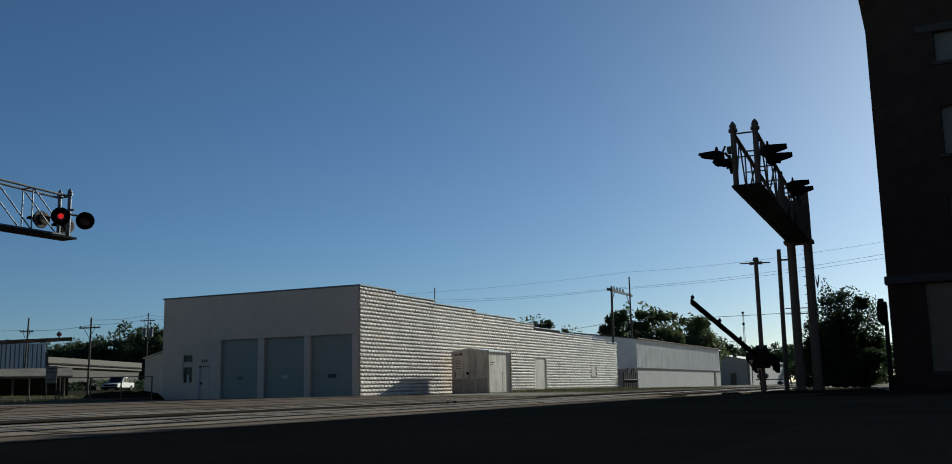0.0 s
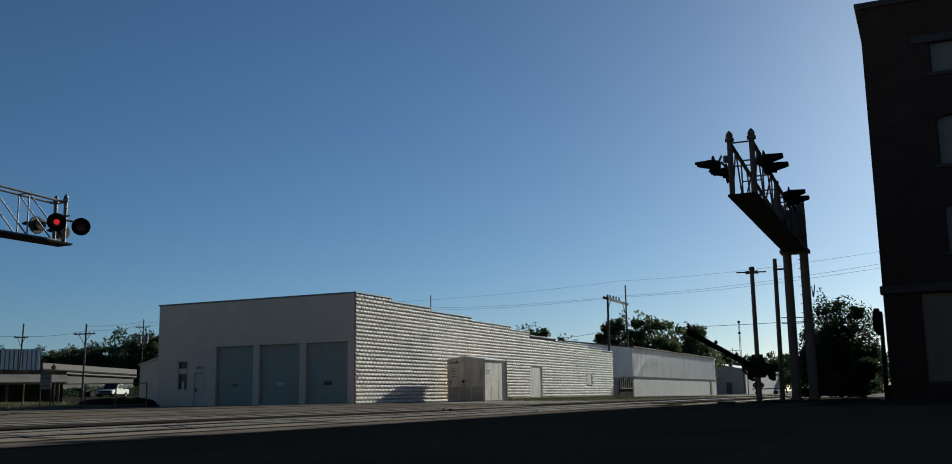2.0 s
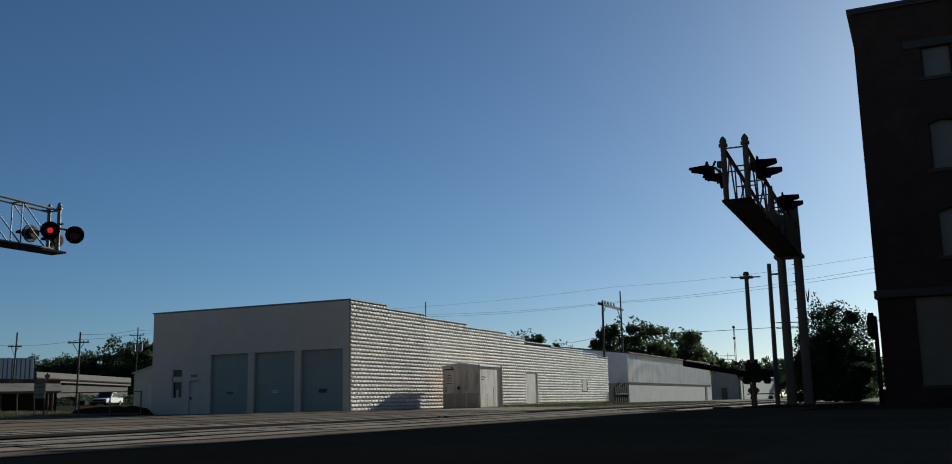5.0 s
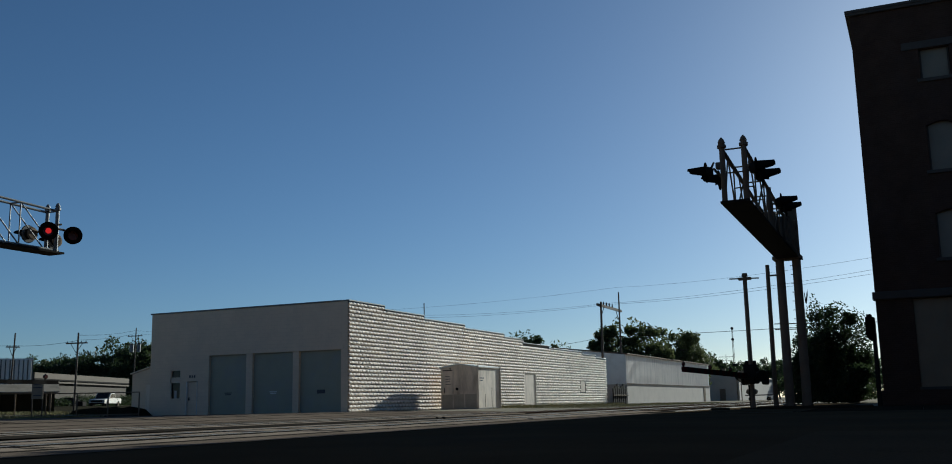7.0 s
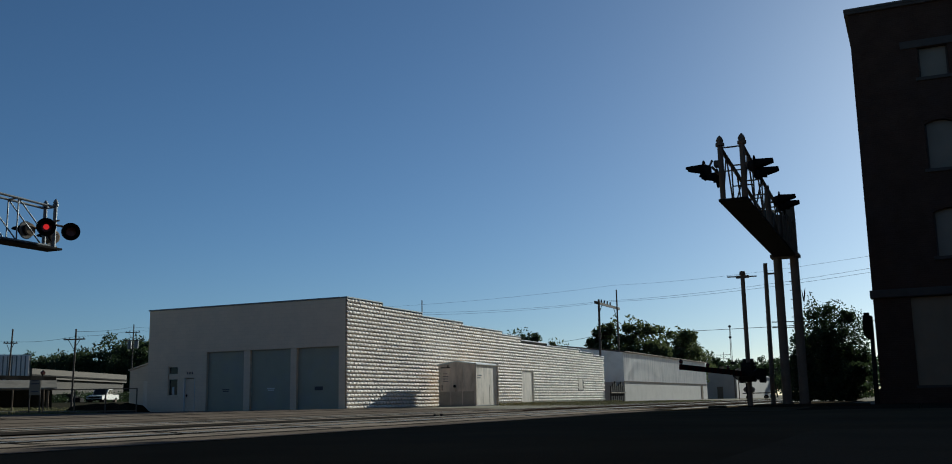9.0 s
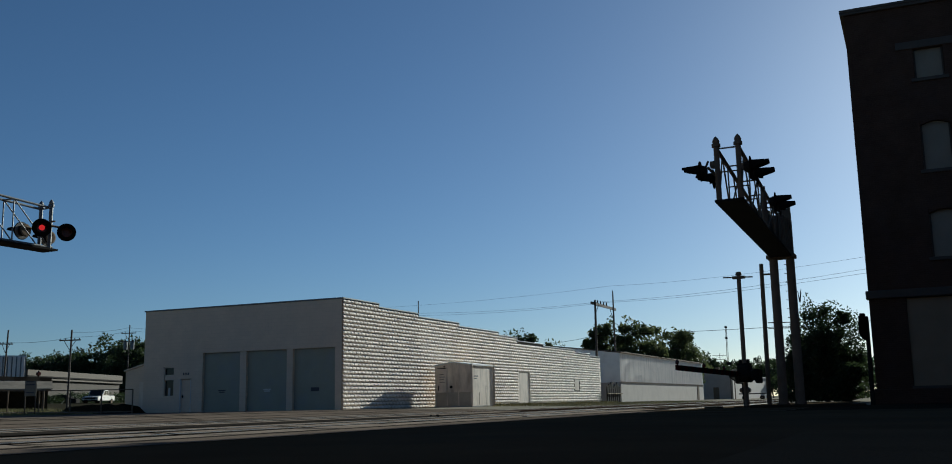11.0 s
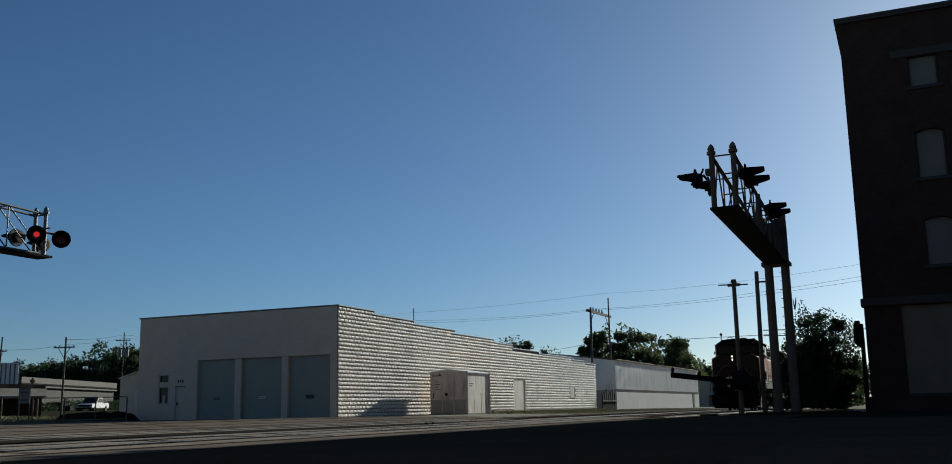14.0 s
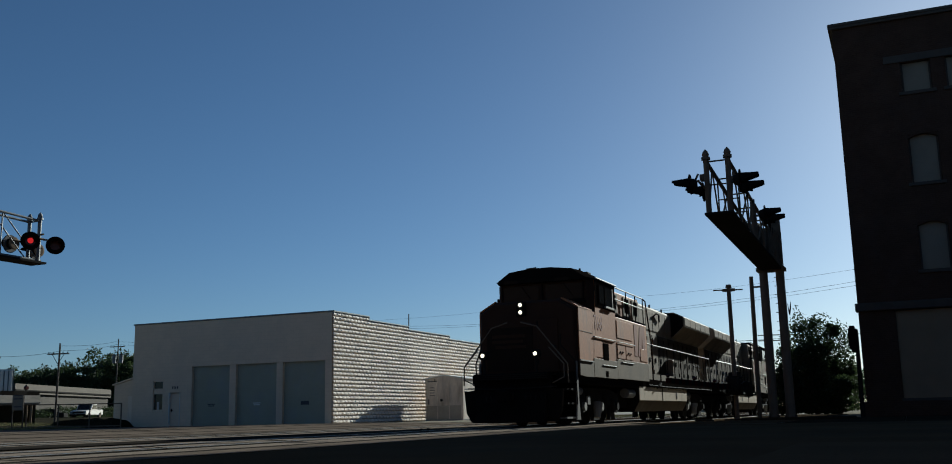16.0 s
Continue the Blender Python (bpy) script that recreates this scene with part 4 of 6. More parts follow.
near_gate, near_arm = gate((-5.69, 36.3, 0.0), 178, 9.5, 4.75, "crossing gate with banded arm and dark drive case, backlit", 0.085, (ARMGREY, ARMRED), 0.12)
rod("crossbar", GALV, near_gate, (-0.5, 0, 4.66), (0.56, 0, 4.7), 0.024, n=8)
box("bar_clamp", GALV, near_gate, -0.22, 0.22, -0.07, 0.07, 4.62, 4.72)
far_gate, far_arm = gate((-21.3, 9.6, ground_z(-21.3, 9.6)), 0, 9.95, 3.6, "crossing gate with dark banded arm", 0.06, (DARKMETAL, ARMGREY), 0.42)


def bare_pole():
    p = root("signal_pole", "slim dark steel pole with a short bracket", "pole", (-5.05, 37.4, 0))
    rod("pole", GALV, p, (0, 0, -0.1), (0.04, 0, 5.25), 0.09, 0.075, n=14)
    rod("bracket", GALV, p, (0, 0, 4.85), (0.65, 0, 4.85), 0.035, n=8)
    box("base_plate", WALK, p, -0.25, 0.25, -0.25, 0.25, -0.1, 0.03, "", 0.02)


bare_pole()


def side_signal():
    p = root("traffic_signal", "dark traffic signal on a post beside the brick wall", "traffic signal", (-1.53, 37.2, 0.0))
    rod("post", DARKMETAL, p, (0, 0, 0), (0.02, 0, 2.95), 0.085, 0.07, n=12)
    part("head", soften(prism(B(), [(-0.24, 3.12), (-0.26, 2.5), (-0.16, 2.3), (0.02, 2.24), (0.08, 3.08)], "y", -0.22, 0.22), 0.02), BLACK, p)
    box("head_cap", BLACK, p, -0.2, -0.02, -0.2, 0.2, 3.1, 3.2, "", 0.02)
    for i in range(3):
        rod("visor", BLACK, p, (-0.1, -0.22, 2.45 + i * 0.26), (-0.1, -0.42, 2.42 + i * 0.26), 0.1, n=14)


side_signal()


# ---- poles and wires ----
def utility_pole(at, h, arms, label, lean=0.0, transformers=False, turn=0.0):
    p = root("utility_pole", label, "utility pole", Matrix.Translation(at) @ pose(0, 0, 0, 0, lean, turn), "utility poles")
    rod("pole", WOOD, p, (0, 0, -0.3), (0, 0, h), 0.08, 0.06, n=12)
    for z, hw in arms:
        a = box("crossarm", WOOD, p, -hw, hw, -0.17, -0.07, z - 0.045, z + 0.045)
        for k in (-0.9, -0.45, 0.45, 0.9):
            b = cyl(B(), (k * hw, -0.12, z + 0.045), (k * hw, -0.12, z + 0.14), 0.025, 0.035, n=8)
            part("insulator", b, DARKMETAL, a)
        for sgn in (-1, 1):
            rod("brace", DARKMETAL, p, (0, -0.12, z - 0.7), (sgn * hw * 0.55, -0.12, z - 0.05), 0.02, n=6)
    if transformers:
        for x in (-0.5, 0.5):
            t = part("transformer", cyl(B(), (x, 0, h - 2.7), (x, 0, h - 1.85), 0.22, n=16), ALUMINIUM, p, "grey can transformer")
            rod("bushing", DARKMETAL, t, (x, 0, h - 1.9), (x, 0, h - 1.65), 0.05, n=8)
    return p


def h_frame():
    p = root("h_frame_pole", "two-legged wooden power pole with a crossarm", "utility pole", (-30.85, 99.9, 0.05))
    rod("leg", WOOD, p, (0, 0, -0.2), (0.1, 0, 10.8), 0.15, 0.11, n=12)
    rod("leg", WOOD, p, (0, 7.2, -0.2), (0, 7.2, 12.5), 0.16, 0.07, n=12)
    b = bx(B(), -0.12, 0.02, -0.95, 8.2, 10.3, 10.57)
    a = part("crossarm", b, WOOD, p)
    for y in (1.4, 2.5, 3.6, 4.7):
        part("insulator", cyl(B(), (-0.05, y, 10.57), (-0.05, y, 10.92), 0.09, 0.06, n=8), DARKMETAL, a)
    for y0, y1 in ((0, 1.4), (7.2, 5.8)):
        rod("brace", DARKMETAL, p, (0, y0, 9.0), (0, y1, 10.35), 0.04, n=6)
    bars = root("barrier_fence", "low dark board fence in the gap between buildings", "fence", (-30.0, 100.2, 0.05))
    for i in range(7):
        box("picket", DARKMETAL, bars, 0.0, 0.12, i * 0.75, i * 0.75 + 0.5, 0, 1.7 + 0.7 * ((i * 7) % 3) / 3)
    rod("rail", GALV, bars, (0.2, -0.2, 0.95), (0.2, 5.4, 0.95), 0.05, n=8)


h_frame()
utility_pole((-67.6, 57.2, 0.5), 6.4, ((5.25, 0.75),), "leaning wooden utility pole with a crossarm", lean=2.5)
utility_pole((-55.4, 52.4, 0.3), 5.75, ((5.0, 1.0),), "wooden utility pole with a crossarm beside a fence", lean=1)
utility_pole((-80.7, 84.6, 0.8), 8.85, ((7.95, 1.05), (7.05, 1.15)), "wooden utility pole with two crossarms and transformers", lean=1, transformers=True)
utility_pole((-42.0, 233, 0.05), 10.6, ((10.0, 1.7), (9.1, 1.4)), "wooden utility pole with crossarms far down the track")


def mast():
    m = root("radio_mast", "slim lattice radio mast far off above the trees", "mast", (-44.2, 256, 0))
    for i in range(3):
        a = math.radians(120 * i)
        rod("leg", GALV, m, (0.35 * math.cos(a), 0.35 * math.sin(a), 0), (0.12 * math.cos(a), 0.12 * math.sin(a), 18.2), 0.06, n=6)
    for z in (18.2, 15.4):
        b = B()
        bmesh.ops.create_uvsphere(b, u_segments=10, v_segments=8, radius=0.36, matrix=Matrix.Translation((0, 0, z)))
        part("beacon", b, DARKMETAL, m, smooth=True)
    box("platform", DARKMETAL, m, -1.2, 1.2, -0.6, 0.6, 8.4, 9.2)


mast()


def wire(pts, sag, r, label):
    """A hanging wire through the given supports."""
    b = B()
    line = []
    for a, c in zip(pts, pts[1:]):
        a, c = Vector(a), Vector(c)
        for i in range(13):
            k = i / 12
            line.append(a.lerp(c, k) - Vector((0, 0, sag * 4 * k * (1 - k))))
    tube(b, line, r, n=5)
    tagged(part("overhead_wire", b, BLACK), label, "wire", "overhead wires")


wire(((-62.9, 102.8, 11.9), (-30.8, 106.2, 13.0), (-1.9, 75.5, 10.3)), 0.35, 0.009, "thin power wire strung across the tracks")
for d in (0.0, 0.3):
    wire(((-57, 105.7, 11.3 - d), (-30.8, 102.5 + 4 * d, 10.9), (-1.9, 75.7, 9.45 - d)), 0.35, 0.011, "thin power wire strung across the tracks")
wire(((-47.8, 132.8, 8.5), (-30.8, 99.9, 7.1), (-2.6, 81.5, 6.0)), 0.12, 0.022, "thick communication cable across the tracks")
wire(((-96, 40, 6.2), (-67.2, 57.1, 5.85), (-55.0, 52.2, 5.5)), 0.15, 0.011, "thin wire between street poles")
for z in (0.0, 0.35):
    wire(((-55.0, 52.2, 5.5 + z), (-80.6, 84.4, 9.0 + z), (-92, 118, 11.0 + z)), 0.15, 0.011, "thin wire between street poles")


# ---- trees ----
def tree(at, h, spread, label, seed, leaves=4500, leaf=0.3, trunk=0.2, base=0.25, mat=None, squat=1.0, fill=0.35):
    """Tapered trunk, limbs that branch out, and a crown of many small leaf sprays round the limbs' ends."""
    rng = random.Random(seed)
    t = root("tree", label, "tree", at, "trees")
    b = B()
    p, tips = Vector((0, 0, -0.2)), []
    spine = [p]
    for i in range(5):
        p = p + Vector((rng.uniform(-0.04, 0.04) * h, rng.uniform(-0.04, 0.04) * h, h * 0.17))
        spine.append(p)
    r = trunk * h / 8
    for i in range(5):
        cyl(b, spine[i], spine[i + 1], r * (1 - 0.16 * i), r * (1 - 0.16 * (i + 1)), n=8)
    for i in range(22):
        k = rng.uniform(base, 1.0)
        s0 = spine[0].lerp(spine[5], k)
        az, up = rng.uniform(0, 6.28), rng.uniform(0.1, 0.9)
        ln = spread * rng.uniform(0.5, 1.0) * (1.15 - 0.55 * abs(k - 0.55))
        e = s0 + Vector((math.cos(az) * ln, math.sin(az) * ln, up * ln * 0.75 * squat))
        m = s0.lerp(e, 0.5) + Vector((0, 0, -0.08 * ln))
        cyl(b, s0, m, r * 0.35, r * 0.22, n=6)
        cyl(b, m, e, r * 0.22, r * 0.06, n=6)
        tips += [(e, ln), (m.lerp(e, 0.5), ln)]
        for q in range(2):
            e2 = m.lerp(e, 0.5) + Vector((rng.uniform(-1, 1), rng.uniform(-1, 1), rng.uniform(-0.2, 0.8))) * ln * 0.4
            cyl(b, m, e2, r * 0.15, r * 0.04, n=5)
            tips.append((e2, ln))
    tips.append((spine[5], spread))
    part("trunk", b, BARK, t)
    g = np.random.default_rng(seed)
    pick = g.integers(0, len(tips), leaves)
    cen = np.array([tuple(e) for e, _ in tips])[pick]
    rad = np.array([0.3 * l for _, l in tips])[pick]
    off = g.normal(0, 1, (leaves, 3))
    off /= np.linalg.norm(off, axis=1)[:, None]
    pos = cen + off * (rad * g.uniform(0.15, 1.0, leaves) ** 0.6)[:, None] * np.array([1, 1, 0.8])
    # part of the leaves fill the crown between the limbs, with gaps where a slow noise is low
    q = g.normal(0, 1, (leaves, 3))
    q *= (g.uniform(0, 1, leaves) ** 0.38 / np.linalg.norm(q, axis=1))[:, None]
    mid, top = (base * 0.6 + 0.94) * 0.5 * h, 0.97 * h
    wave = sum(np.sin(q @ g.normal(0, 5, 3) + g.uniform(0, 6.28)) for _ in range(6))
    body = q * np.array([spread, spread, top - mid]) * (1 + 0.07 * wave)[:, None] + np.array([spine[3].x, spine[3].y, mid])
    use = (g.uniform(0, 1, leaves) < fill) & (wave > -1.3)
    pos[use] = body[use]
    pos[:, 2] = np.maximum(pos[:, 2], 0.03 * h)
    u = g.normal(0, 1, (leaves, 3))
    u /= np.linalg.norm(u, axis=1)[:, None]
    w = np.cross(u, g.normal(0, 1, (leaves, 3)))
    w /= np.linalg.norm(w, axis=1)[:, None]
    sz = (leaf * g.uniform(0.5, 1.2, leaves))[:, None]
    v = np.stack([pos - u * sz, pos + w * sz * 0.45, pos + u * sz, pos - w * sz * 0.45], 1).reshape(-1, 3)
    f = np.arange(leaves * 4).reshape(-1, 4)
    raw("crown", v.tolist(), f.tolist(), mat or LEAF, t)
    return t


def make_trees():
    lab = "broad-leaved green tree with an uneven crown behind the white building"
    tree((-37.7, 126, 0), 10.7, 2.6, lab, 11, 9500, 0.32)
    tree((-33.6, 128, 0), 10.9, 3.1, lab, 12, 8500, 0.32)
    tree((-34.5, 156, 0), 11.4, 4.0, lab, 13, 7500, 0.34)
    tree((-36.6, 166, 0), 8.7, 3.2, lab, 17, 5000, 0.36)
    tree((-56.8, 140, 0), 11.5, 2.7, "dark green tree top showing above the warehouse roof", 15, 6500, 0.28, mat=LEAFDARK)
    tree((-50.0, 140.5, 0), 9.5, 2.6, "sparse tree top showing above the warehouse roof", 16, 3200, 0.28)
    far = tree((-32, 245, 0), 8.5, 5.0, "distant dark green tree down the track", 21, 3500, 0.4, mat=LEAFDARK)
    for x, y, s, k in ((-26, 230, 0.9, 70), (-39, 262, 0.95, 160), (-46, 290, 1.05, 200), (-20, 255, 0.95, 20), (-12, 300, 1.2, 45), (-55, 300, 1.15, 110), (-4, 310, 1.1, 80), (4, 318, 1.3, 130), (12, 322, 1.2, 210), (-22, 320, 1.2, 260), (-30, 325, 1.25, 300), (-38, 318, 1.1, 330), (20, 315, 1.3, 15), (-48.8, 236, 1.08, 35), (-46, 234.5, 0.98, 95), (-42, 236, 0.92, 180), (-38.6, 235, 0.85, 240), (-52, 238, 1.15, 310)):
        copy_thing(far, Matrix.Translation((x, y, 0)) @ pose(0, 0, 0, 0, 0, k)).scale = (s, s, s)
    tree((-5.35, 66.5, 0), 6.6, 1.45, "leafy dark bush-like tree standing near the tracks", 31, 12000, 0.11, base=0.04, mat=LEAFDARK, squat=0.7, fill=0.7)
    tree((-4.1, 67.5, 0), 6.5, 1.45, "leafy dark bush-like tree standing near the tracks", 32, 12000, 0.11, base=0.04, mat=LEAFDARK, squat=0.7, fill=0.7)
    tree((-4.0, 62.6, 0), 2.5, 1.15, "low dark shrub beside the brick building", 34, 3800, 0.13, base=0.0, mat=LEAFDARK, squat=0.5)
    tree((-5.6, 68.0, 0), 3.0, 1.4, "low dark shrub beside the tracks", 35, 3800, 0.14, base=0.0, mat=LEAFDARK, squat=0.5)
    tree((-6.55, 60.5, 0), 3.6, 0.95, "low dark shrub beside the tracks", 38, 4500, 0.13, base=0.0, mat=LEAFDARK, squat=0.6, fill=0.7)
    tree((-5.2, 64.5, 0), 5.0, 1.05, "leafy dark bush beside the tracks", 39, 6000, 0.12, base=0.0, mat=LEAFDARK, squat=0.6, fill=0.7)
    tree((-7.4, 82.0, 0), 3.4, 1.7, "low dark shrub beside the tracks", 36, 4500, 0.15, base=0.0, mat=LEAFDARK, squat=0.5)
    tree((-5.6, 92.0, 0), 4.2, 2.0, "low dark shrub beside the tracks", 37, 4500, 0.17, base=0.0, mat=LEAFDARK, squat=0.5)
    d = tree((-192, 150, 1), 11.0, 5.5, "tall dark tree on the wooded rise behind the yard", 41, 9500, 0.36, mat=LEAFDARK, fill=0.6, base=0.05)
    for x, y, s, k in ((-171.0, 144.0, 0.9, 160), (-180.1, 154.5, 0.88, 225), (-169.9, 148.5, 0.88, 335), (-178.6, 159.0, 0.93, 15), (-159.5, 144.0, 0.82, 295), (-168.6, 154.5, 0.95, 155), (-159.8, 148.5, 0.95, 30), (-168.6, 159.0, 0.99, 100), (-150.4, 144.0, 0.94, 70), (-159.0, 154.5, 0.87, 235), (-150.6, 148.5, 0.77, 300), (-158.5, 159.0, 0.85, 155), (-141.4, 144.0, 0.79, 240), (-149.5, 154.5, 1.07, 345), (-141.2, 148.5, 1.12, 65), (-148.6, 159.0, 1.21, 155), (-131, 164, 1.2, 210), (-136, 168, 1.29, 120)):
        copy_thing(d, Matrix.Translation((x, y, 1)) @ pose(0, 0, 0, 0, 0, k)).scale = (s, s, s)


make_trees()


# ---- yard at the far left ----
def make_yard():
    c = root("shipping_container", "white ribbed steel container parked high in the yard", "container", Matrix.Translation((-90.6, 63.6, 3.1)) @ pose(0, 0, 0, 0, 0, -41))
    # Grey shell behind pale ribs stands in for the shade between them.
    part("shell", bx(B(), -2.4, 0, 0.0, 12.0, 0, 2.7), ALUMINIUM, c, "grey shaded panel between ribs")
    part("roof_rail", bx(B(), -2.5, 0.09, -0.05, 12.05, 2.7, 2.82), WHITE, c)
    for i in range(29):
        box("rib", CORRUGATED, c, 0.002, 0.12, 0.1 + i * 0.41, 0.4 + i * 0.41, 0.1, 2.69, "", 0.02)
    box("bottom_rail", GALV, c, -2.45, 0.08, 0.0, 12.0, -0.12, 0.0)
    for x in (-2.1, -0.2):
        for y in (1.0, 11.0):
            box("support_leg", GALV, c, x - 0.12, x + 0.12, y - 0.12, y + 0.12, -2.5, -0.12)
    r = root("carport", "low open shelter with a pale sheet roof in the yard", "carport", Matrix.Translation((-69.6, 45.1, 0.4)) @ pose(0, 0, 0, 0, 0, -41))
    part("roof", prism(B(), [(0.2, 1.62), (-2.2, 2.25), (-4.6, 1.62), (-4.6, 1.54), (-2.2, 2.15), (0.2, 1.54)], "y", -0.3, 14), SHEETROOF, r, "pale sheet roof")
    for y in (0.2, 3.4, 6.6, 9.8, 13.4):
        for x in (0.0, -4.4):
            rod("post", GALV, r, (x, y, -0.3), (x, y, 1.58), 0.06, n=8)
    # Back wall coloured dark to give the shade under the roof.
    box("back_wall", YARD, r, -4.5, -4.42, 0, 13.8, -0.3, 1.5, "back wall coloured dark for shade under the roof")
    bld = root("beige_building", "long low beige building with flat roof behind the yard", "building", Matrix.Translation((-99.3, 87.3, 0.75)) @ pose(0, 0, 0, 0, 0, 23))
    part("wall", bx(B(), -8, 0, 0, 30, 0, 3.7), BROWN, bld, "beige stucco wall coloured darker for shade")
    part("fascia", bx(B(), -8.2, 0.35, -0.3, 30.3, 3.7, 4.6), BEIGE, bld, "beige parapet fascia")
    part("eave", bx(B(), 0.0, 0.4, -0.2, 30.2, 3.4, 3.6), BEIGE, bld)
    # Dark strip put in for the shadow line along the fascia.
    box("eave_shadow_board", DARKMETAL, bld, 0.36, 0.4, -0.3, 30.3, 3.72, 3.9, "dark strip for the fascia's shadow line")
    lab = "low dark shrub along the foot of the beige building"
    turn = pose(0, 0, 0, 0, 0, 23)
    for i, (y, h) in enumerate(((4.0, 1.5), (8.5, 1.9), (12.5, 1.6), (17.0, 2.0), (21.5, 1.7), (26.0, 2.0))):
        q = turn @ Vector((1.3, y, 0)) + Vector((-99.3, 87.3, 0.75))
        tree(q, h, 2.0, lab, 60 + i, 2200, 0.14, base=0.0, mat=LEAFDARK, squat=0.4, fill=0.7)
    # pickup: hood, crew cab and open bed, nose towards the street
    p = root("pickup_truck", "white pickup truck with dark windscreen parked in the yard", "car", Matrix.Translation((-96.0, 95.9, 0.95)) @ pose(0, 0, 0, 0, 0, 113))
    part("body", soften(prism(B(), [(-2.75, 0.5), (-2.75, 0.98), (-1.25, 1.14), (0.85, 1.16), (2.75, 1.16), (2.75, 0.5)], "y", -1.0, 1.0), 0.05), CARWHITE, p)
    part("cab", soften(prism(B(), [(-1.2, 1.15), (-0.5, 1.86), (0.75, 1.88), (0.95, 1.15)], "y", -0.93, 0.93), 0.05), CARWHITE, p, "white crew cab")
    for y in (-0.945, 0.935):
        part("side_window", prism(B(), [(-0.85, 1.24), (-0.4, 1.74), (0.1, 1.75), (0.1, 1.24)], "y", y, y + 0.01), GLASS, p)
        part("side_window", prism(B(), [(0.2, 1.24), (0.2, 1.75), (0.66, 1.76), (0.8, 1.24)], "y", y, y + 0.01), GLASS, p)
    part("windscreen", prism(B(), [(-1.2, 1.17), (-1.22, 1.19), (-0.56, 1.85), (-0.54, 1.83)], "y", -0.8, 0.8), GLASS, p)
    part("grille", soften(bx(B(), -2.8, -2.74, -0.7, 0.7, 0.68, 0.94), 0.01), DARKMETAL, p)
    for y in (-0.86, 0.86):
        box("headlight", ALUMINIUM, p, -2.79, -2.74, y - 0.13, y + 0.13, 0.72, 0.92)
    box("bumper", BLACK, p, -2.86, -2.72, -0.98, 0.98, 0.4, 0.62, "dark front bumper", 0.02)
    box("bed", DARKMETAL, p, 1.05, 2.68, -0.85, 0.85, 1.05, 1.165, "dark open bed")
    for x in (-1.75, 1.75):
        for y in (-1.02, 0.8):
            w = part("wheel", cyl(B(), (x, y, 0.4), (x, y + 0.22, 0.4), 0.4, n=20), RUBBER, p)
            rod("rim", GALV, w, (x, y - 0.01, 0.4), (x, y + 0.23, 0.4), 0.22, n=14)
    for i, (x, y) in enumerate(((-100.2, 93.6),)):
        k = root("parked_car", "dark car parked in shade in the yard", "car", Matrix.Translation((x, y, 0.85)) @ pose(0, 0, 0, 0, 0, 30))
        part("body", soften(prism(B(), [(-2.2, 0.35), (-2.2, 0.8), (-1.3, 0.92), (-0.7, 1.4), (0.9, 1.42), (1.5, 0.95), (2.2, 0.9), (2.2, 0.35)], "y", -0.85, 0.85), 0.05), DARKMETAL, k)
        for xx in (-1.4, 1.4):
            for yy in (-0.86, 0.66):
                part("wheel", cyl(B(), (xx, yy, 0.33), (xx, yy + 0.2, 0.33), 0.33, n=16), RUBBER, k)
    # fence with posts and rails
    f = root("chain_link_fence", "weathered chain-link fence with top rail along the verge", "fence", (0, 0, 0))
    a, c = Vector((-54.0, 39.6, 0)), Vector((-42.5, 45.1, 0))
    n = 7
    for i in range(n + 1):
        q = a.lerp(c, i / n)
        z = ground_z(q.x, q.y)
        rod("post", GALV, f, (q.x, q.y, z - 0.1), (q.x, q.y, z + 1.42), 0.04, n=8)
    for h in (1.4, 0.12):
        tb = tube(B(), [(a.lerp(c, i / n).x, a.lerp(c, i / n).y, ground_z(a.lerp(c, i / n).x, a.lerp(c, i / n).y) + h) for i in range(n + 1)], 0.03)
        part("rail", tb, GALV, f)
    n_ = Vector((0.43, -0.9, 0))
    q = [a + n_ * 0.4, c + n_ * 0.4, c + n_ * 1.0, a + n_ * 1.0]
    edging = raw("edging", [(p.x, p.y, ground_z(p.x, p.y) + 0.05) for p in q], [(0, 1, 2, 3)], CONCRETE)
    tagged(edging, "pale strip of concrete along the fence foot", "pavement", kind="structure")
    v, fc = [], []
    L = (c - a).length
    for i in range(int(L / 0.22)):
        for sgn in (-1, 1):
            s0 = i * 0.22
            s1 = s0 + sgn * 1.25
            if 0 <= s1 <= L:
                p0, p1 = a.lerp(c, s0 / L), a.lerp(c, s1 / L)
                k = len(v)
                z0, z1 = ground_z(p0.x, p0.y) + 0.14, ground_z(p1.x, p1.y) + 1.38
                v += [(p0.x, p0.y, z0), (p0.x + 0.004, p0.y, z0 + 0.004), (p1.x + 0.004, p1.y, z1 + 0.004), (p1.x, p1.y, z1)]
                fc.append((k, k + 1, k + 2, k + 3))
    raw("mesh", v, fc, GALV, f)
    s = root("yard_sign", "faded white board sign on two posts by the fence", "sign", Matrix.Translation((-47.0, 41.7, 0.3)) @ pose(0, 0, 0, 0, 0, 25))
    box("board", PALEBOARD, s, -0.32, 0.32, -0.03, 0.0, 0.9, 1.9, "white board with unreadable lettering", 0.01)
    for z, w in ((1.75, 0.2), (1.55, 0.25), (1.1, 0.22)):
        box("lettering_bar", INK, s, -w, w, -0.036, -0.031, z - 0.03, z + 0.03)
    for x in (-0.3, 0.3):
        rod("post", WOOD, s, (x, 0.04, -0.3), (x, 0.04, 1.9), 0.04, n=8)
    b = B()
    bmesh.ops.create_grid(b, x_segments=30, y_segments=12, size=1)
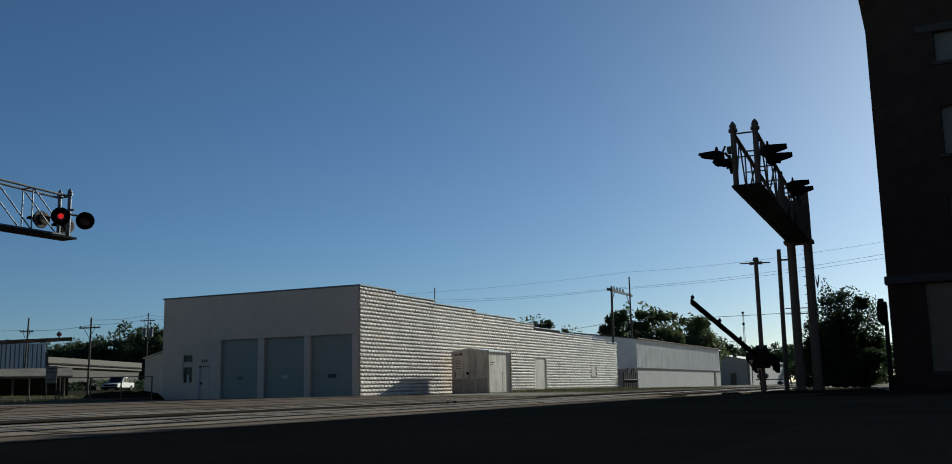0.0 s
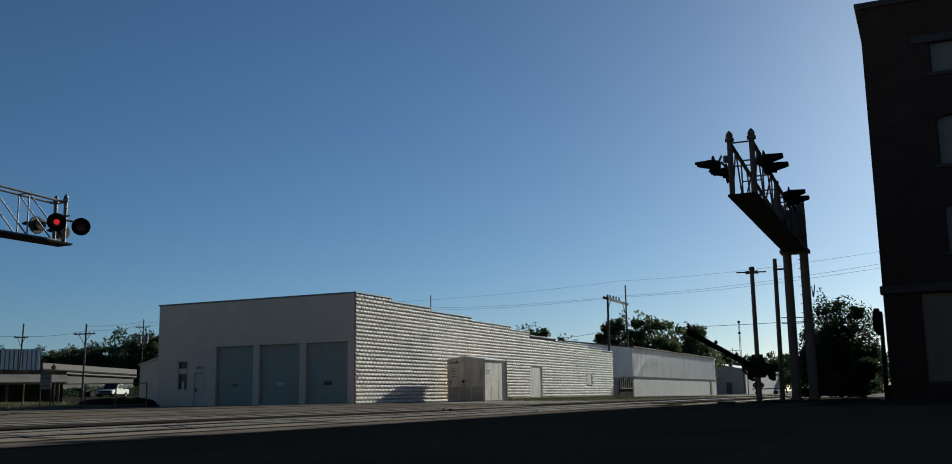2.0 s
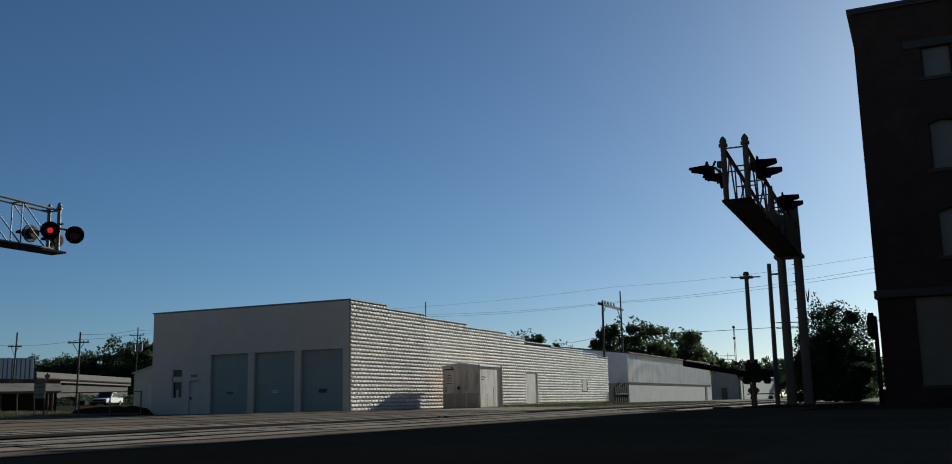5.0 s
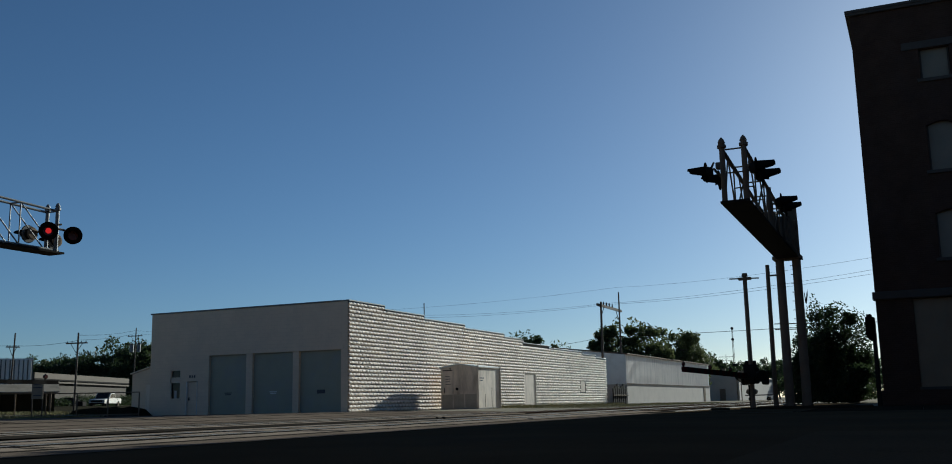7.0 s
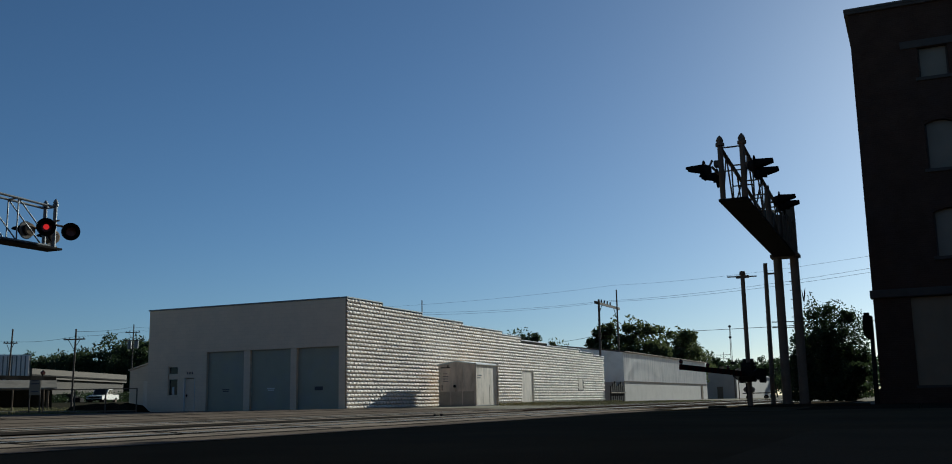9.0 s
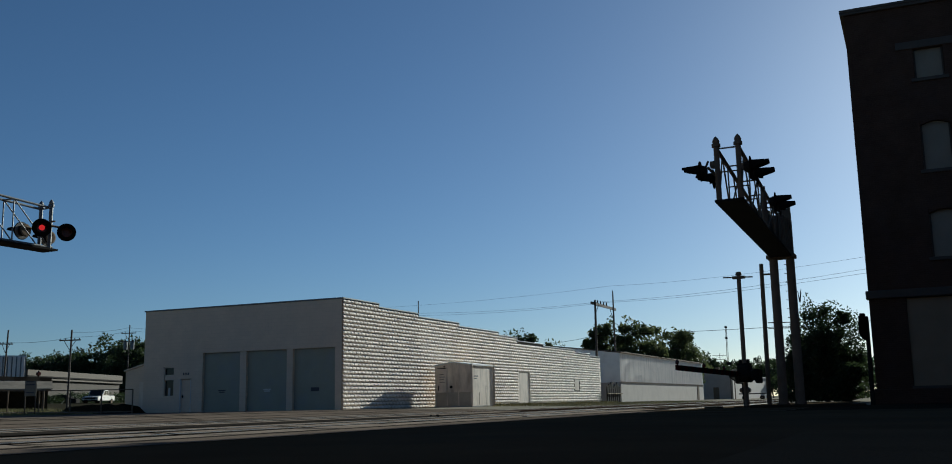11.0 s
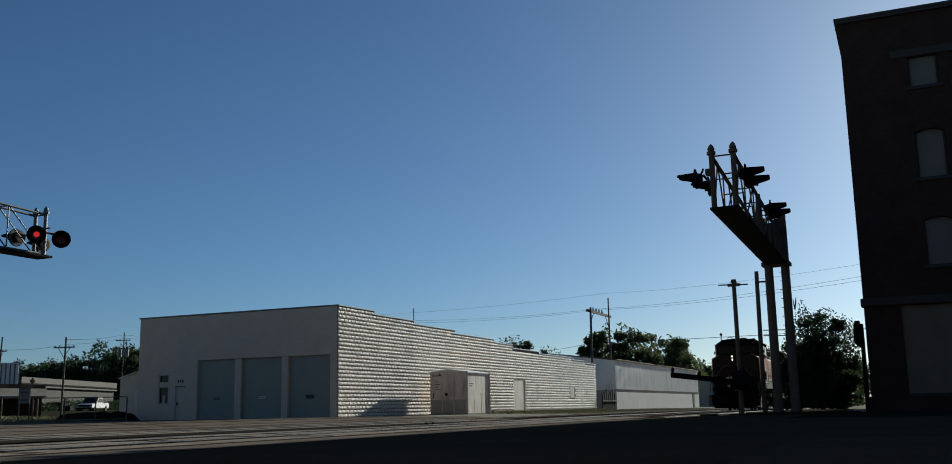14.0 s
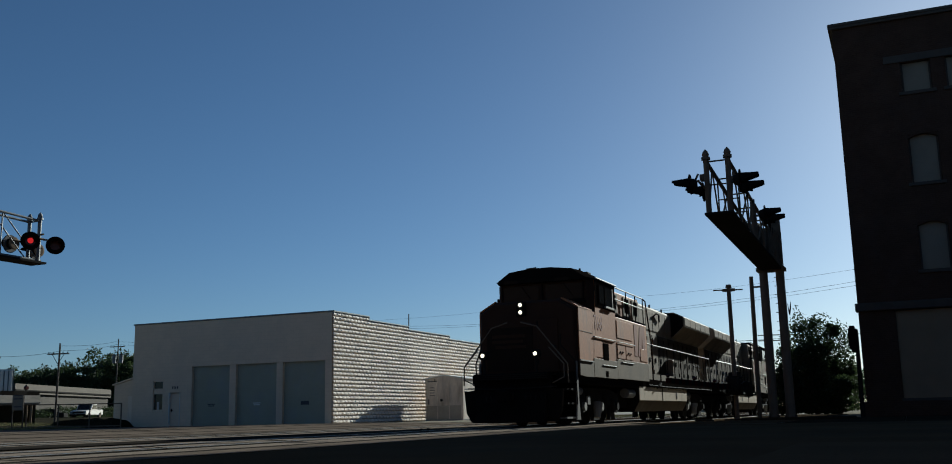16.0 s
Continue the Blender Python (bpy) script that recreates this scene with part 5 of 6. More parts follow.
    for vv in b.verts:
        h = 0.62 * (1 - vv.co.y ** 4) * (1 - abs(vv.co.x) ** 12)
        vv.co = Vector((vv.co.x * 2.75, vv.co.y * 1.0, h + 0.16 * noise.noise(vv.co * 4) - 0.05))
    bank = part("soil_bank", b, HEDGE, at=Matrix.Translation((-46.3, 46.6, 0.05)), smooth=True)
    tagged(bank, "dark weedy earth bank beside the lean-to", "earth bank")


sheet("yard_ground", YARD, -125, -46.5, 49.8, 125, 0.04, "dark ground of the yard behind the fence", "ground", nx=30, ny=30)
make_yard()


# ---- brick building ----
def make_brick_building():
    X0, Y0, H = -1.43, 38.5, 14.85
    s = root("brick_building", "tall dark brick building with boarded windows, seen against the light", "building", (X0, Y0, 0))
    W, L = 26.0, 34.0
    cols = [(2.27, 3.29), (3.78, 4.8)]
    rows = [(5.2, 6.95), (8.42, 10.25), (11.9, 13.05)]
    xs = [0.0, 1.25] + [e for c in cols for e in c] + [5.6, W]
    zs = [0.55, 3.8, 4.1] + [z for r in rows for z in r] + [H]
    holes = [(1.25, 5.6, 0.55, 3.8)] + [(c[0], c[1], r[0], r[1]) for c in cols for r in rows]
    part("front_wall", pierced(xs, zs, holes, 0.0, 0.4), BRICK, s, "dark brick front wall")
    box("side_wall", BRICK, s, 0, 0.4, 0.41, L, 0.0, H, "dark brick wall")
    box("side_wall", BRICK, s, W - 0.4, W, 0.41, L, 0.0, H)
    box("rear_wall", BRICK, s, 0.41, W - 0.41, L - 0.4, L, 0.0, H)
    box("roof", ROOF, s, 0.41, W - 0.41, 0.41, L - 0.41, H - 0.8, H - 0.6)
    box("plinth", BRICK, s, -0.1, W, -0.1, 0.4, 0.0, 0.55, "near-black brick plinth", 0.02)
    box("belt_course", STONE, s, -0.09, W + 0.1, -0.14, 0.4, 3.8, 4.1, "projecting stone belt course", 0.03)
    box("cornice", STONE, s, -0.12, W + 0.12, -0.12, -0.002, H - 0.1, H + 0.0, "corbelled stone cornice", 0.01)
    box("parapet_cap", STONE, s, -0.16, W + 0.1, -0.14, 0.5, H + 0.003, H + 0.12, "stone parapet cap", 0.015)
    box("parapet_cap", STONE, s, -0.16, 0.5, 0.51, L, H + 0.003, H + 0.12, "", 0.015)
    # shop panel at street level
    sp = part("shop_panel", bx(B(), 1.26, 5.59, 0.1, 0.2, 0.62, 3.78), BOARD, s, "pale boarded shop front")
    for x in (2.3, 3.4, 4.5):
        box("panel_batten", BOARD, sp, x, x + 0.06, 0.07, 0.1, 0.62, 3.78)
    box("panel_sill", STONE, sp, 1.2, 5.65, -0.06, 0.2, 0.55, 0.64)
    # boarded windows
    for ci, c in enumerate(cols):
        for ri, r in enumerate(rows):
            arched = ri < 2
            pts = [(c[0] + 0.01, r[0]), (c[1] - 0.01, r[0])]
            if arched:
                n = 8
                pts += [(c[1] - 0.01 - (c[1] - c[0] - 0.02) * k / n, r[1] - 0.14 + 0.14 * math.sin(math.pi * k / n)) for k in range(n + 1)]
            else:
                pts += [(c[1] - 0.01, r[1]), (c[0] + 0.01, r[1])]
            w = part("window", prism(B(), pts, "y", 0.2, 0.24), PALEBOARD, s, "boarded window with pale panel")
            box("sill", STONE, w, c[0] - 0.12, c[1] + 0.12, -0.07, 0.25, r[0] - 0.13, r[0] - 0.003, "", 0.01)
            for x in (c[0] + 0.01, c[1] - 0.07):
                box("frame", WOOD, w, x, x + 0.06, 0.14, 0.199, r[0], r[1] - (0.14 if arched else 0.0))
            if arched:
                # brick arch over the board: the spandrels close the square head
                for sx in (0, 1):
                    xs = [c[sx] + (0.01 if sx == 0 else -0.01) + (1 if sx == 0 else -1) * (c[1] - c[0]) * 0.5 * k / 5 for k in range(6)]
                    q = [(x, r[1] - 0.14 + 0.14 * math.sin(math.pi * 0.5 * k / 5)) for k, x in enumerate(xs)]
                    part("arch_spandrel", prism(B(), q + [(xs[0], r[1] + 0.002)], "y", 0.02, 0.19), BRICK, w)
    box("lintel", STONE, s, 1.7, 6.5, -0.05, -0.003, 13.07, 13.35, "long stone lintel over the top windows")


make_brick_building()


def block_sky_light():
    """Unseen plain dark blocks, added behind the camera and to its sides to cut sky light."""
    for x0, x1, y0, y1, h in ((-5, 45, -26, -9, 15), (32, 48, -8.9, 26, 13), (-75, -20, -40, -14, 12)):
        e = root("street_building", "unseen plain dark brick block added to cut sky light", "building", ((x0 + x1) / 2, (y0 + y1) / 2, -0.02))
        hx, hy = (x1 - x0) / 2, (y1 - y0) / 2
        box("wall", BRICK, e, -hx, hx, -hy, hy, 0, h)
        box("parapet_cap", STONE, e, -hx - 0.1, hx + 0.1, -hy - 0.1, hy + 0.1, h + 0.003, h + 0.2)


block_sky_light()


# ---- locomotives ----
LOCO_L = 25.0


def make_locomotive():
    """Six-axle diesel locomotive. Its own space: y from the front coupler to the rear, z from the rail."""
    L = root("locomotive", "dusty orange and green six-axle diesel locomotive with lit headlights", "locomotive", (TRACKS[0], 300, 0.015), "locomotives")
    part("underframe", prism(B(), [(-1.5, 1.2), (1.5, 1.2), (1.5, 1.5), (-1.5, 1.5)], "y", 1.5, 24.4), BLACK, L, "black underframe and deck")
    box("centre_sill", BLACK, L, -0.55, 0.55, 2.6, 23.6, 0.45, 1.2, "dark draft gear and motor cases between the wheels")
    for s in (-1, 1):
        sill = part("side_sill", bx(B(), *sorted((s * 1.5, s * 1.54)), 10.9, 24.2, 1.28, 1.53), BLACK, L)
        for i in range(6):
            rod("pipe_clamp", DARKMETAL, sill, (s * 1.55, 11.6 + i * 2.2, 1.27), (s * 1.55, 11.6 + i * 2.2, 1.36), 0.03, n=6)
        part("air_pipe", tube(B(), [(s * 1.56, 10.9, 1.32), (s * 1.56, 14.0, 1.3), (s * 1.56, 24.0, 1.32)], 0.022), DARKMETAL, sill)
    # pilot, plough, coupler
    outline = [(-1.28, 0.13), (-1.44, 0.41), (-1.5, 1.02), (-1.16, 1.04), (-1.16, 1.5), (1.16, 1.5), (1.16, 1.04), (1.5, 1.02), (1.44, 0.41), (1.28, 0.13)]
    pl = part("pilot", soften(prism(B(), outline, "y", 0.86, 1.02), 0.015), BLACK, L, "black pilot plate")
    part("plough", prism(B(), [(0.55, 0.12), (0.84, 0.16), (0.84, 0.95), (0.74, 0.95)], "x", -1.05, 1.05), BLACK, pl)
    rod("coupler_shank", DARKMETAL, pl, (0, 0.3, 0.85), (0, 0.9, 0.85), 0.12)
    part("coupler_knuckle", soften(bx(B(), -0.2, 0.2, 0.0, 0.36, 0.68, 1.02), 0.05), BLACK, pl)
    part("anticlimber", soften(bx(B(), -1.12, 1.12, 0.66, 0.86, 1.3, 1.5), 0.03), BLACK, pl)
    for i in range(3):
        box("anticlimber_rib", DARKMETAL, pl, -1.1, 1.1, 0.645, 0.66, 1.33 + i * 0.055, 1.355 + i * 0.055)
    for x in (-0.75, -0.6, -0.45, 0.45, 0.6, 0.75):
        part("air_hose", tube(B(), [(x, 0.84, 0.95), (x, 0.72, 0.85), (x * 0.95, 0.7, 0.5), (x * 0.9, 0.66, 0.34)], 0.028), RUBBER, pl)
    part("cut_lever", tube(B(), [(-1.35, 0.8, 1.1), (-0.3, 0.62, 1.06), (0.3, 0.62, 1.06), (1.35, 0.8, 1.1)], 0.018), DARKMETAL, pl, "thin uncoupling lever")
    box("front_deck", BLACK, L, -1.16, 1.16, 1.02, 2.2, 1.42, 1.5, "front platform")
    # nose: sloped shoulders, faceted front coloured dark for shade, orange flanks over a green band
    def shoulders(w, lift=0.0):
        return [(-w, 1.5), (-w, 3.42 + lift), (-1.05, 3.72 + lift), (1.05, 3.72 + lift), (w, 3.42 + lift), (w, 1.5)]
    nose = part("nose", soften(prism(B(), shoulders(1.55), "y", 2.3, 4.2), 0.05), NOSE, L, "wide nose coloured dark maroon for shade")
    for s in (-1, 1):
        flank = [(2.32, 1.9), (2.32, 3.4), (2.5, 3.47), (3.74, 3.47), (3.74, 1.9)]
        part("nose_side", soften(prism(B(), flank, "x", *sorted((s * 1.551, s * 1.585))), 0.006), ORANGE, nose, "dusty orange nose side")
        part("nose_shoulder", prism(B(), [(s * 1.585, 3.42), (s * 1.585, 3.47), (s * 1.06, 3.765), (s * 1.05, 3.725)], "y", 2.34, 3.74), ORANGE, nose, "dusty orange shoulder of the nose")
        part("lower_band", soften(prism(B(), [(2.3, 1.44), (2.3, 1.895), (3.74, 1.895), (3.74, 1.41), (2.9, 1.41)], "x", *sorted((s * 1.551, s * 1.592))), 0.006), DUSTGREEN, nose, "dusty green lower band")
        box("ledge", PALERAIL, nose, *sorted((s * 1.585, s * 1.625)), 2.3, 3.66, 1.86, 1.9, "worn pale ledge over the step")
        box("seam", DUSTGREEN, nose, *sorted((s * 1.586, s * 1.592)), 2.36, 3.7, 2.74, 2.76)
    part("nose_front", soften(prism(B(), [(-1.5, 1.52), (-1.5, 3.38), (-1.02, 3.68), (1.02, 3.68), (1.5, 3.38), (1.5, 1.52)], "y", 2.15, 2.299), 0.05), NOSE, nose, "nose front coloured dark maroon for shade")
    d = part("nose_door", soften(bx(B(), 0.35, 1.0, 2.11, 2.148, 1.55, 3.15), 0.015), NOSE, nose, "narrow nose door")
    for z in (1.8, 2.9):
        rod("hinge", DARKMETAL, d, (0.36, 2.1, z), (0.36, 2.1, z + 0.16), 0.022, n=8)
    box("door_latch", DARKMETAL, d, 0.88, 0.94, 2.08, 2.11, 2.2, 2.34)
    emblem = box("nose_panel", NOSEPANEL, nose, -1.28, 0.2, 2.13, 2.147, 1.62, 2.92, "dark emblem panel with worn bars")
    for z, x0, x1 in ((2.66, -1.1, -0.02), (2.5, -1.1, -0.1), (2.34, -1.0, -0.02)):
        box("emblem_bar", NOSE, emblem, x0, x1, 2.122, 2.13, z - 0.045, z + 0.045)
    box("headlight_case", BLACK, nose, -0.3, 0.02, 2.1, 2.149, 3.24, 3.66, "black headlight casing", 0.02)
    # cab: bowed roof, broad visor, pair of windscreens
    def taper(b, y1):
        for v in b.verts:
            if v.co.y < y1:
                v.co.x *= 0.905
        return b
    roofline = [(-1.57, 1.9), (-1.6, 4.05), (-1.58, 4.5), (-1.12, 4.76), (-0.4, 4.84), (0.4, 4.84), (1.12, 4.76), (1.58, 4.5), (1.6, 4.05), (1.57, 1.9)]
    cab = part("cab", soften(taper(prism(B(), roofline, "y", 4.06, 6.45), 4.0), 0.04), ORANGE, L, "faded orange crew cab")
    part("cab_brow", taper(prism(B(), [(-1.57, 3.44)] + roofline[1:-1] + [(1.57, 3.44)], "y", 3.75, 4.058), 3.8), NOSE, cab, "cab front coloured maroon for shade, tapered inward")
    top = [(-1.62, 4.5), (-1.14, 4.8), (-0.4, 4.88), (0.4, 4.88), (1.14, 4.8), (1.62, 4.5), (1.55, 4.44), (-1.55, 4.44)]
    part("cab_roof", soften(prism(B(), top, "y", 4.06, 6.5), 0.02), BLACK, cab, "black cab roof")
    part("visor", taper(prism(B(), [(a, b - 0.003) for a, b in top], "y", 3.5, 4.058), 3.8), BLACK, cab, "black front visor of the roof")
    for s in (-1, 1):
        rod("roof_gutter", PALERAIL, cab, (s * 1.63, 4.1, 4.52), (s * 1.63, 6.5, 4.52), 0.028, n=6, label="pale rain gutter")
    part("cab_front", prism(B(), [(-1.4, 3.45), (-1.42, 4.05), (-1.4, 4.42), (1.4, 4.42), (1.42, 4.05), (1.4, 3.45)], "y", 3.735, 3.748), NOSE, cab, "cab front coloured dark maroon for shade")
    for x0, x1 in ((-1.3, -0.12), (0.12, 1.3)):
        w = part("windscreen", bx(B(), x0, x1, 3.712, 3.732, 3.86, 4.36), GLASS, cab)
        box("gasket", BLACK, w, x0 - 0.03, x1 + 0.03, 3.7, 3.711, 3.82, 3.86)
        rod("wiper", DARKMETAL, w, ((x0 + x1) / 2, 3.69, 4.36), ((x0 + x1) / 2 + 0.3, 3.69, 3.95), 0.012, n=5)
    for x in (-1.37, -0.02, 1.33):
        box("window_pillar", BLACK, cab, x, x + 0.04, 3.69, 3.708, 3.8, 4.4)
    box("brow", BLACK, cab, -1.4, 1.4, 3.66, 3.74, 3.72, 3.82)
    for s in (-1, 1):
        band = box("cab_band", BLACK, cab, *sorted((s * 1.59, s * 1.606)), 4.08, 6.42, 3.62, 4.46, "black window band")
        a, b_ = sorted((s * 1.608, s * 1.62))
        w = part("side_window", bx(B(), a, b_, 4.5, 6.05, 3.76, 4.32), GLASS, cab)
        for y in (4.46, 5.12, 6.03):
            box("window_post", PALERAIL if y > 6 else BLACK, w, a - 0.005, b_ + 0.012, y, y + 0.06, 3.72, 4.36)
        box("window_sill", PALERAIL, w, a, b_ + 0.05, 5.1, 6.1, 3.66, 3.72, "pale arm rest under the window")
        part("mirror", soften(bx(B(), s * 1.68 - 0.04, s * 1.68 + 0.04, 4.15, 4.2, 3.86, 4.06), 0.01), BLACK, cab)
        box("cab_side", ORANGE, cab, *sorted((s * 1.5, s * 1.584)), 3.75, 4.058, 1.9, 3.43, "dusty orange cab corner")
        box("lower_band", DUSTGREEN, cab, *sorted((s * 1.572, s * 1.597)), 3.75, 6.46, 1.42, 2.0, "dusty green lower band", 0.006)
        box("notch", BLACK, cab, *sorted((s * 1.598, s * 1.603)), 5.0, 5.3, 1.46, 1.64)
    rod("roof_dome", BLACK, cab, (0.3, 4.6, 4.86), (0.3, 4.6, 4.96), 0.3, 0.2, n=14)
    part("roof_grab", tube(B(), [(-0.75, 4.3, 4.84), (-0.72, 4.3, 5.0), (-0.4, 4.3, 5.02), (-0.36, 4.3, 4.86)], 0.022), GALV, cab)
    rod("roof_stub", BLACK, cab, (1.05, 4.4, 4.74), (1.05, 4.4, 4.9), 0.05, 0.03, n=8)
    box("air_horn", DARKMETAL, cab, 0.5, 0.95, 5.6, 6.0, 4.84, 4.96, "", 0.02)
    # equipment body behind the cab
    body = part("equipment_body", soften(prism(B(), [(-1.57, 1.9), (-1.57, 3.5), (-1.3, 3.56), (-1.3, 4.46), (-1.0, 4.56), (1.0, 4.56), (1.3, 4.46), (1.3, 3.56), (1.57, 3.5), (1.57, 1.9)], "y", 6.47, 10.85), 0.02), ORANGE, L, "faded orange equipment cabinet behind the cab")
    for s in (-1, 1):
        def xx(o, t=0.012):
            return sorted((s * o, s * (o + t)))
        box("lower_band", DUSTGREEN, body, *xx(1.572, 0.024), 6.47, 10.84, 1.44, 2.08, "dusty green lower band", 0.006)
        box("vent_opening", BLACK, body, *xx(1.578, 0.026), 4.88, 5.42, 1.99, 2.52, "dark louvre")
        for y0, y1, z in ((3.78, 6.3, 2.66), (6.66, 8.87, 2.66), (4.66, 6.32, 1.82), (6.96, 8.64, 2.0)):
            r = part("grab_rail", tube(B(), [(s * 1.58, y0, z), (s * 1.61, y0 + 0.04, z), (s * 1.61, y1 - 0.04, z), (s * 1.58, y1, z)], 0.017), PALERAIL, body, "pale grab rail")
        for y0, y1, z0, z1 in ((3.85, 4.75, 2.05, 2.6), (6.6, 7.6, 2.12, 2.6), (7.7, 8.6, 2.12, 2.6), (6.6, 8.6, 2.8, 3.4), (9.75, 10.7, 2.15, 2.6)):
            box("access_panel", ORANGE, body, *xx(1.572, 0.014), y0, y1, z0, z1, "", 0.005)
        for y in (6.9, 7.2, 8.0, 8.3):
            rod("latch", DARKMETAL, body, (s * 1.58, y, 2.3), (s * 1.6, y, 2.36), 0.03, n=6)
        for y0, lean in ((8.95, 0.0), (9.45, 0.35), (10.1, 0.0)):
            pts = [(y0, 2.3), (y0 + 0.4, 2.3), (y0 + 0.4 + lean, 3.42), (y0 + lean, 3.42)]
            part("emblem_stroke", prism(B(), pts, "x", *xx(1.574, 0.006)), EMBLEM, body, "dull red emblem stroke")
        box("catwalk", BLACK, body, *sorted((s * 1.31, s * 1.56)), 6.5, 10.8, 3.52, 3.57)
        for y in (6.55, 8.3, 9.6, 10.75):
            rod("railing_post", BLACK, body, (s * 1.5, y, 3.46), (s * 1.5, y, 4.52), 0.022, n=6)
        for z in (4.52, 4.12):
            rod("railing", PALERAIL, body, (s * 1.5, 6.5, z), (s * 1.5, 10.75, z), 0.024, n=6)
        part("railing", tube(B(), [(s * 1.5, 10.75, 4.52), (s * 1.52, 11.1, 4.45), (s * 1.52, 11.75, 2.9), (s * 1.52, 11.8, 1.5)], 0.028), BLACK, body)
        for y in (6.95, 8.7, 9.95):
            v = box("cabinet_door", DUSTGREEN, body, *xx(1.302, 0.02), y - 0.1, y + 0.85, 3.64, 4.4, "", 0.006)
            box("vent_opening", BLACK, v, *xx(1.323, 0.01), y + 0.1, y + 0.62, 3.85, 4.34)
    # hood: narrow, with tall engine doors and a walkway on each side
    hood = part("hood", soften(prism(B(), [(-0.95, 1.5), (-0.95, 4.5), (-0.8, 4.62), (0.8, 4.62), (0.95, 4.5), (0.95, 1.5)], "y", 10.87, 24.4), 0.02), GREYHOOD, L, "grimy olive long hood with engine doors")
    for s in (-1, 1):
        def xh(o, t=0.015):
            return sorted((s * o, s * (o + t)))
        for i in range(13):
            y0 = 11.3 + i * 1.0
            # Rear doors coloured dark for the radiator's shadow along the hood.
            d = part("hood_door", soften(bx(B(), *xh(0.952, 0.03), y0, y0 + 0.9, 1.6, 3.45), 0.01), SHADEDHOOD if i > 3 else GREYHOOD, hood)
            box("latch", DARKMETAL, d, *xh(0.982, 0.03), y0 + 0.38, y0 + 0.46, 2.3, 2.5)
            for z in (1.85, 3.15):
                rod("hinge", DARKMETAL, d, (s * 0.99, y0 + 0.03, z), (s * 0.99, y0 + 0.03, z + 0.16), 0.02, n=6)
        for i in range(6):
            box("upper_panel", GREYHOOD, hood, *xh(0.952, 0.02), 11.1 + i * 1.16, 12.16 + i * 1.16, 3.6, 4.36, "", 0.006)
        for i in range(3):
            rod("lifting_lug", DARKMETAL, hood, (s * 0.86, 12.4 + i * 2.2, 4.55), (s * 0.86, 12.4 + i * 2.2, 4.7), 0.04, n=8)
        part("hose", tube(B(), [(s * 1.0, 14.6, 4.2), (s * 1.06, 14.9, 4.34), (s * 1.06, 15.4, 4.34), (s * 1.02, 15.6, 4.05)], 0.035), DARKMETAL, hood)
        box("sand_box", GREYHOOD, hood, *xh(0.99, 0.3), 16.6, 17.0, 1.55, 2.5, "", 0.02)
        for k in range(2):
            part("step_brace", tube(B(), [(s * 1.45, 21.0 + k * 0.9, 2.35), (s * 1.5, 22.1 + k * 0.9, 1.6)], 0.04), PALERAIL, hood, "slanting pale brace")
    for y in (12.2, 13.6, 15.2, 16.4):
        rod("hood_fan", BLACK, hood, (0, y, 4.62), (0, y, 4.7), 0.5, n=18)
    box("exhaust_stack", BLACK, hood, -0.35, 0.35, 14.1, 14.7, 4.62, 4.8, "", 0.02)
    rad = part("radiator", soften(prism(B(), [(-1.55, 4.02), (-1.55, 4.46), (-1.1, 4.68), (1.1, 4.68), (1.55, 4.46), (1.55, 4.02), (0.97, 3.5), (-0.97, 3.5)], "y", 18.2, 24.5), 0.02), GREYHOOD, L, "overhanging radiator housing")
    part("radiator_front", prism(B(), [(-1.5, 4.05), (-1.5, 4.44), (-1.08, 4.64), (1.08, 4.64), (1.5, 4.44), (1.5, 4.05), (0.94, 3.55), (-0.94, 3.55)], "y", 18.17, 18.199), BLACK, rad, "black radiator front")
    for i in range(3):
        rod("radiator_fan", BLACK, rad, (0, 19.4 + i * 1.9, 4.68), (0, 19.4 + i * 1.9, 4.76), 0.75, n=20)
    for s in (-1, 1):
        for i in range(5):
            box("shutter", GREYHOOD, rad, *sorted((s * 1.551, s * 1.566)), 18.3 + i * 1.24, 19.46 + i * 1.24, 4.08, 4.42, "", 0.006)
        for i in range(9):
            y0 = 11.95 + i * 1.36
            # Rear toe boards are darkened for that shadow too.
            box("toe_board", SHADEDHOOD if i > 2 else DUSTGREEN, L, *sorted((s * 1.46, s * 1.5)), y0, y0 + 1.12, 1.53, 1.76, "dusty toe board")
        rail = part("handrail", tube(B(), [(s * 1.5, 10.9, 2.86), (s * 1.5, 24.1, 2.84), (s * 1.5, 24.3, 1.6)], 0.03), PALERAIL, L, "pale deck handrail")
        for i in range(10):
            y = 11.9 + i * 1.32
            rod("stanchion", DARKMETAL, rail, (s * 1.5, y, 1.5), (s * 1.5, y, 2.84), 0.02, n=6)
        # front corner steps and grab irons
        st = part("front_steps", bx(B(), *sorted((s * 1.12, s * 1.5)), 1.2, 2.1, 0.2, 0.25), PALEBAND, L, "worn pale corner steps")
        for z in (0.6, 1.0):
            box("step", DARKMETAL, st, *sorted((s * 1.12, s * 1.5)), 1.3, 2.1, z, z + 0.05)
        part("step_side", prism(B(), [(1.98, 0.16), (2.34, 0.16), (2.24, 0.7), (2.2, 1.85), (2.1, 1.85), (2.08, 0.7)], "x", *sorted((s * 1.5, s * 1.54))), PALEBAND, st, "pale step side plate")
        box("step_back", BLACK, st, *sorted((s * 0.95, s * 1.48)), 2.1, 2.2, 0.25, 1.45)
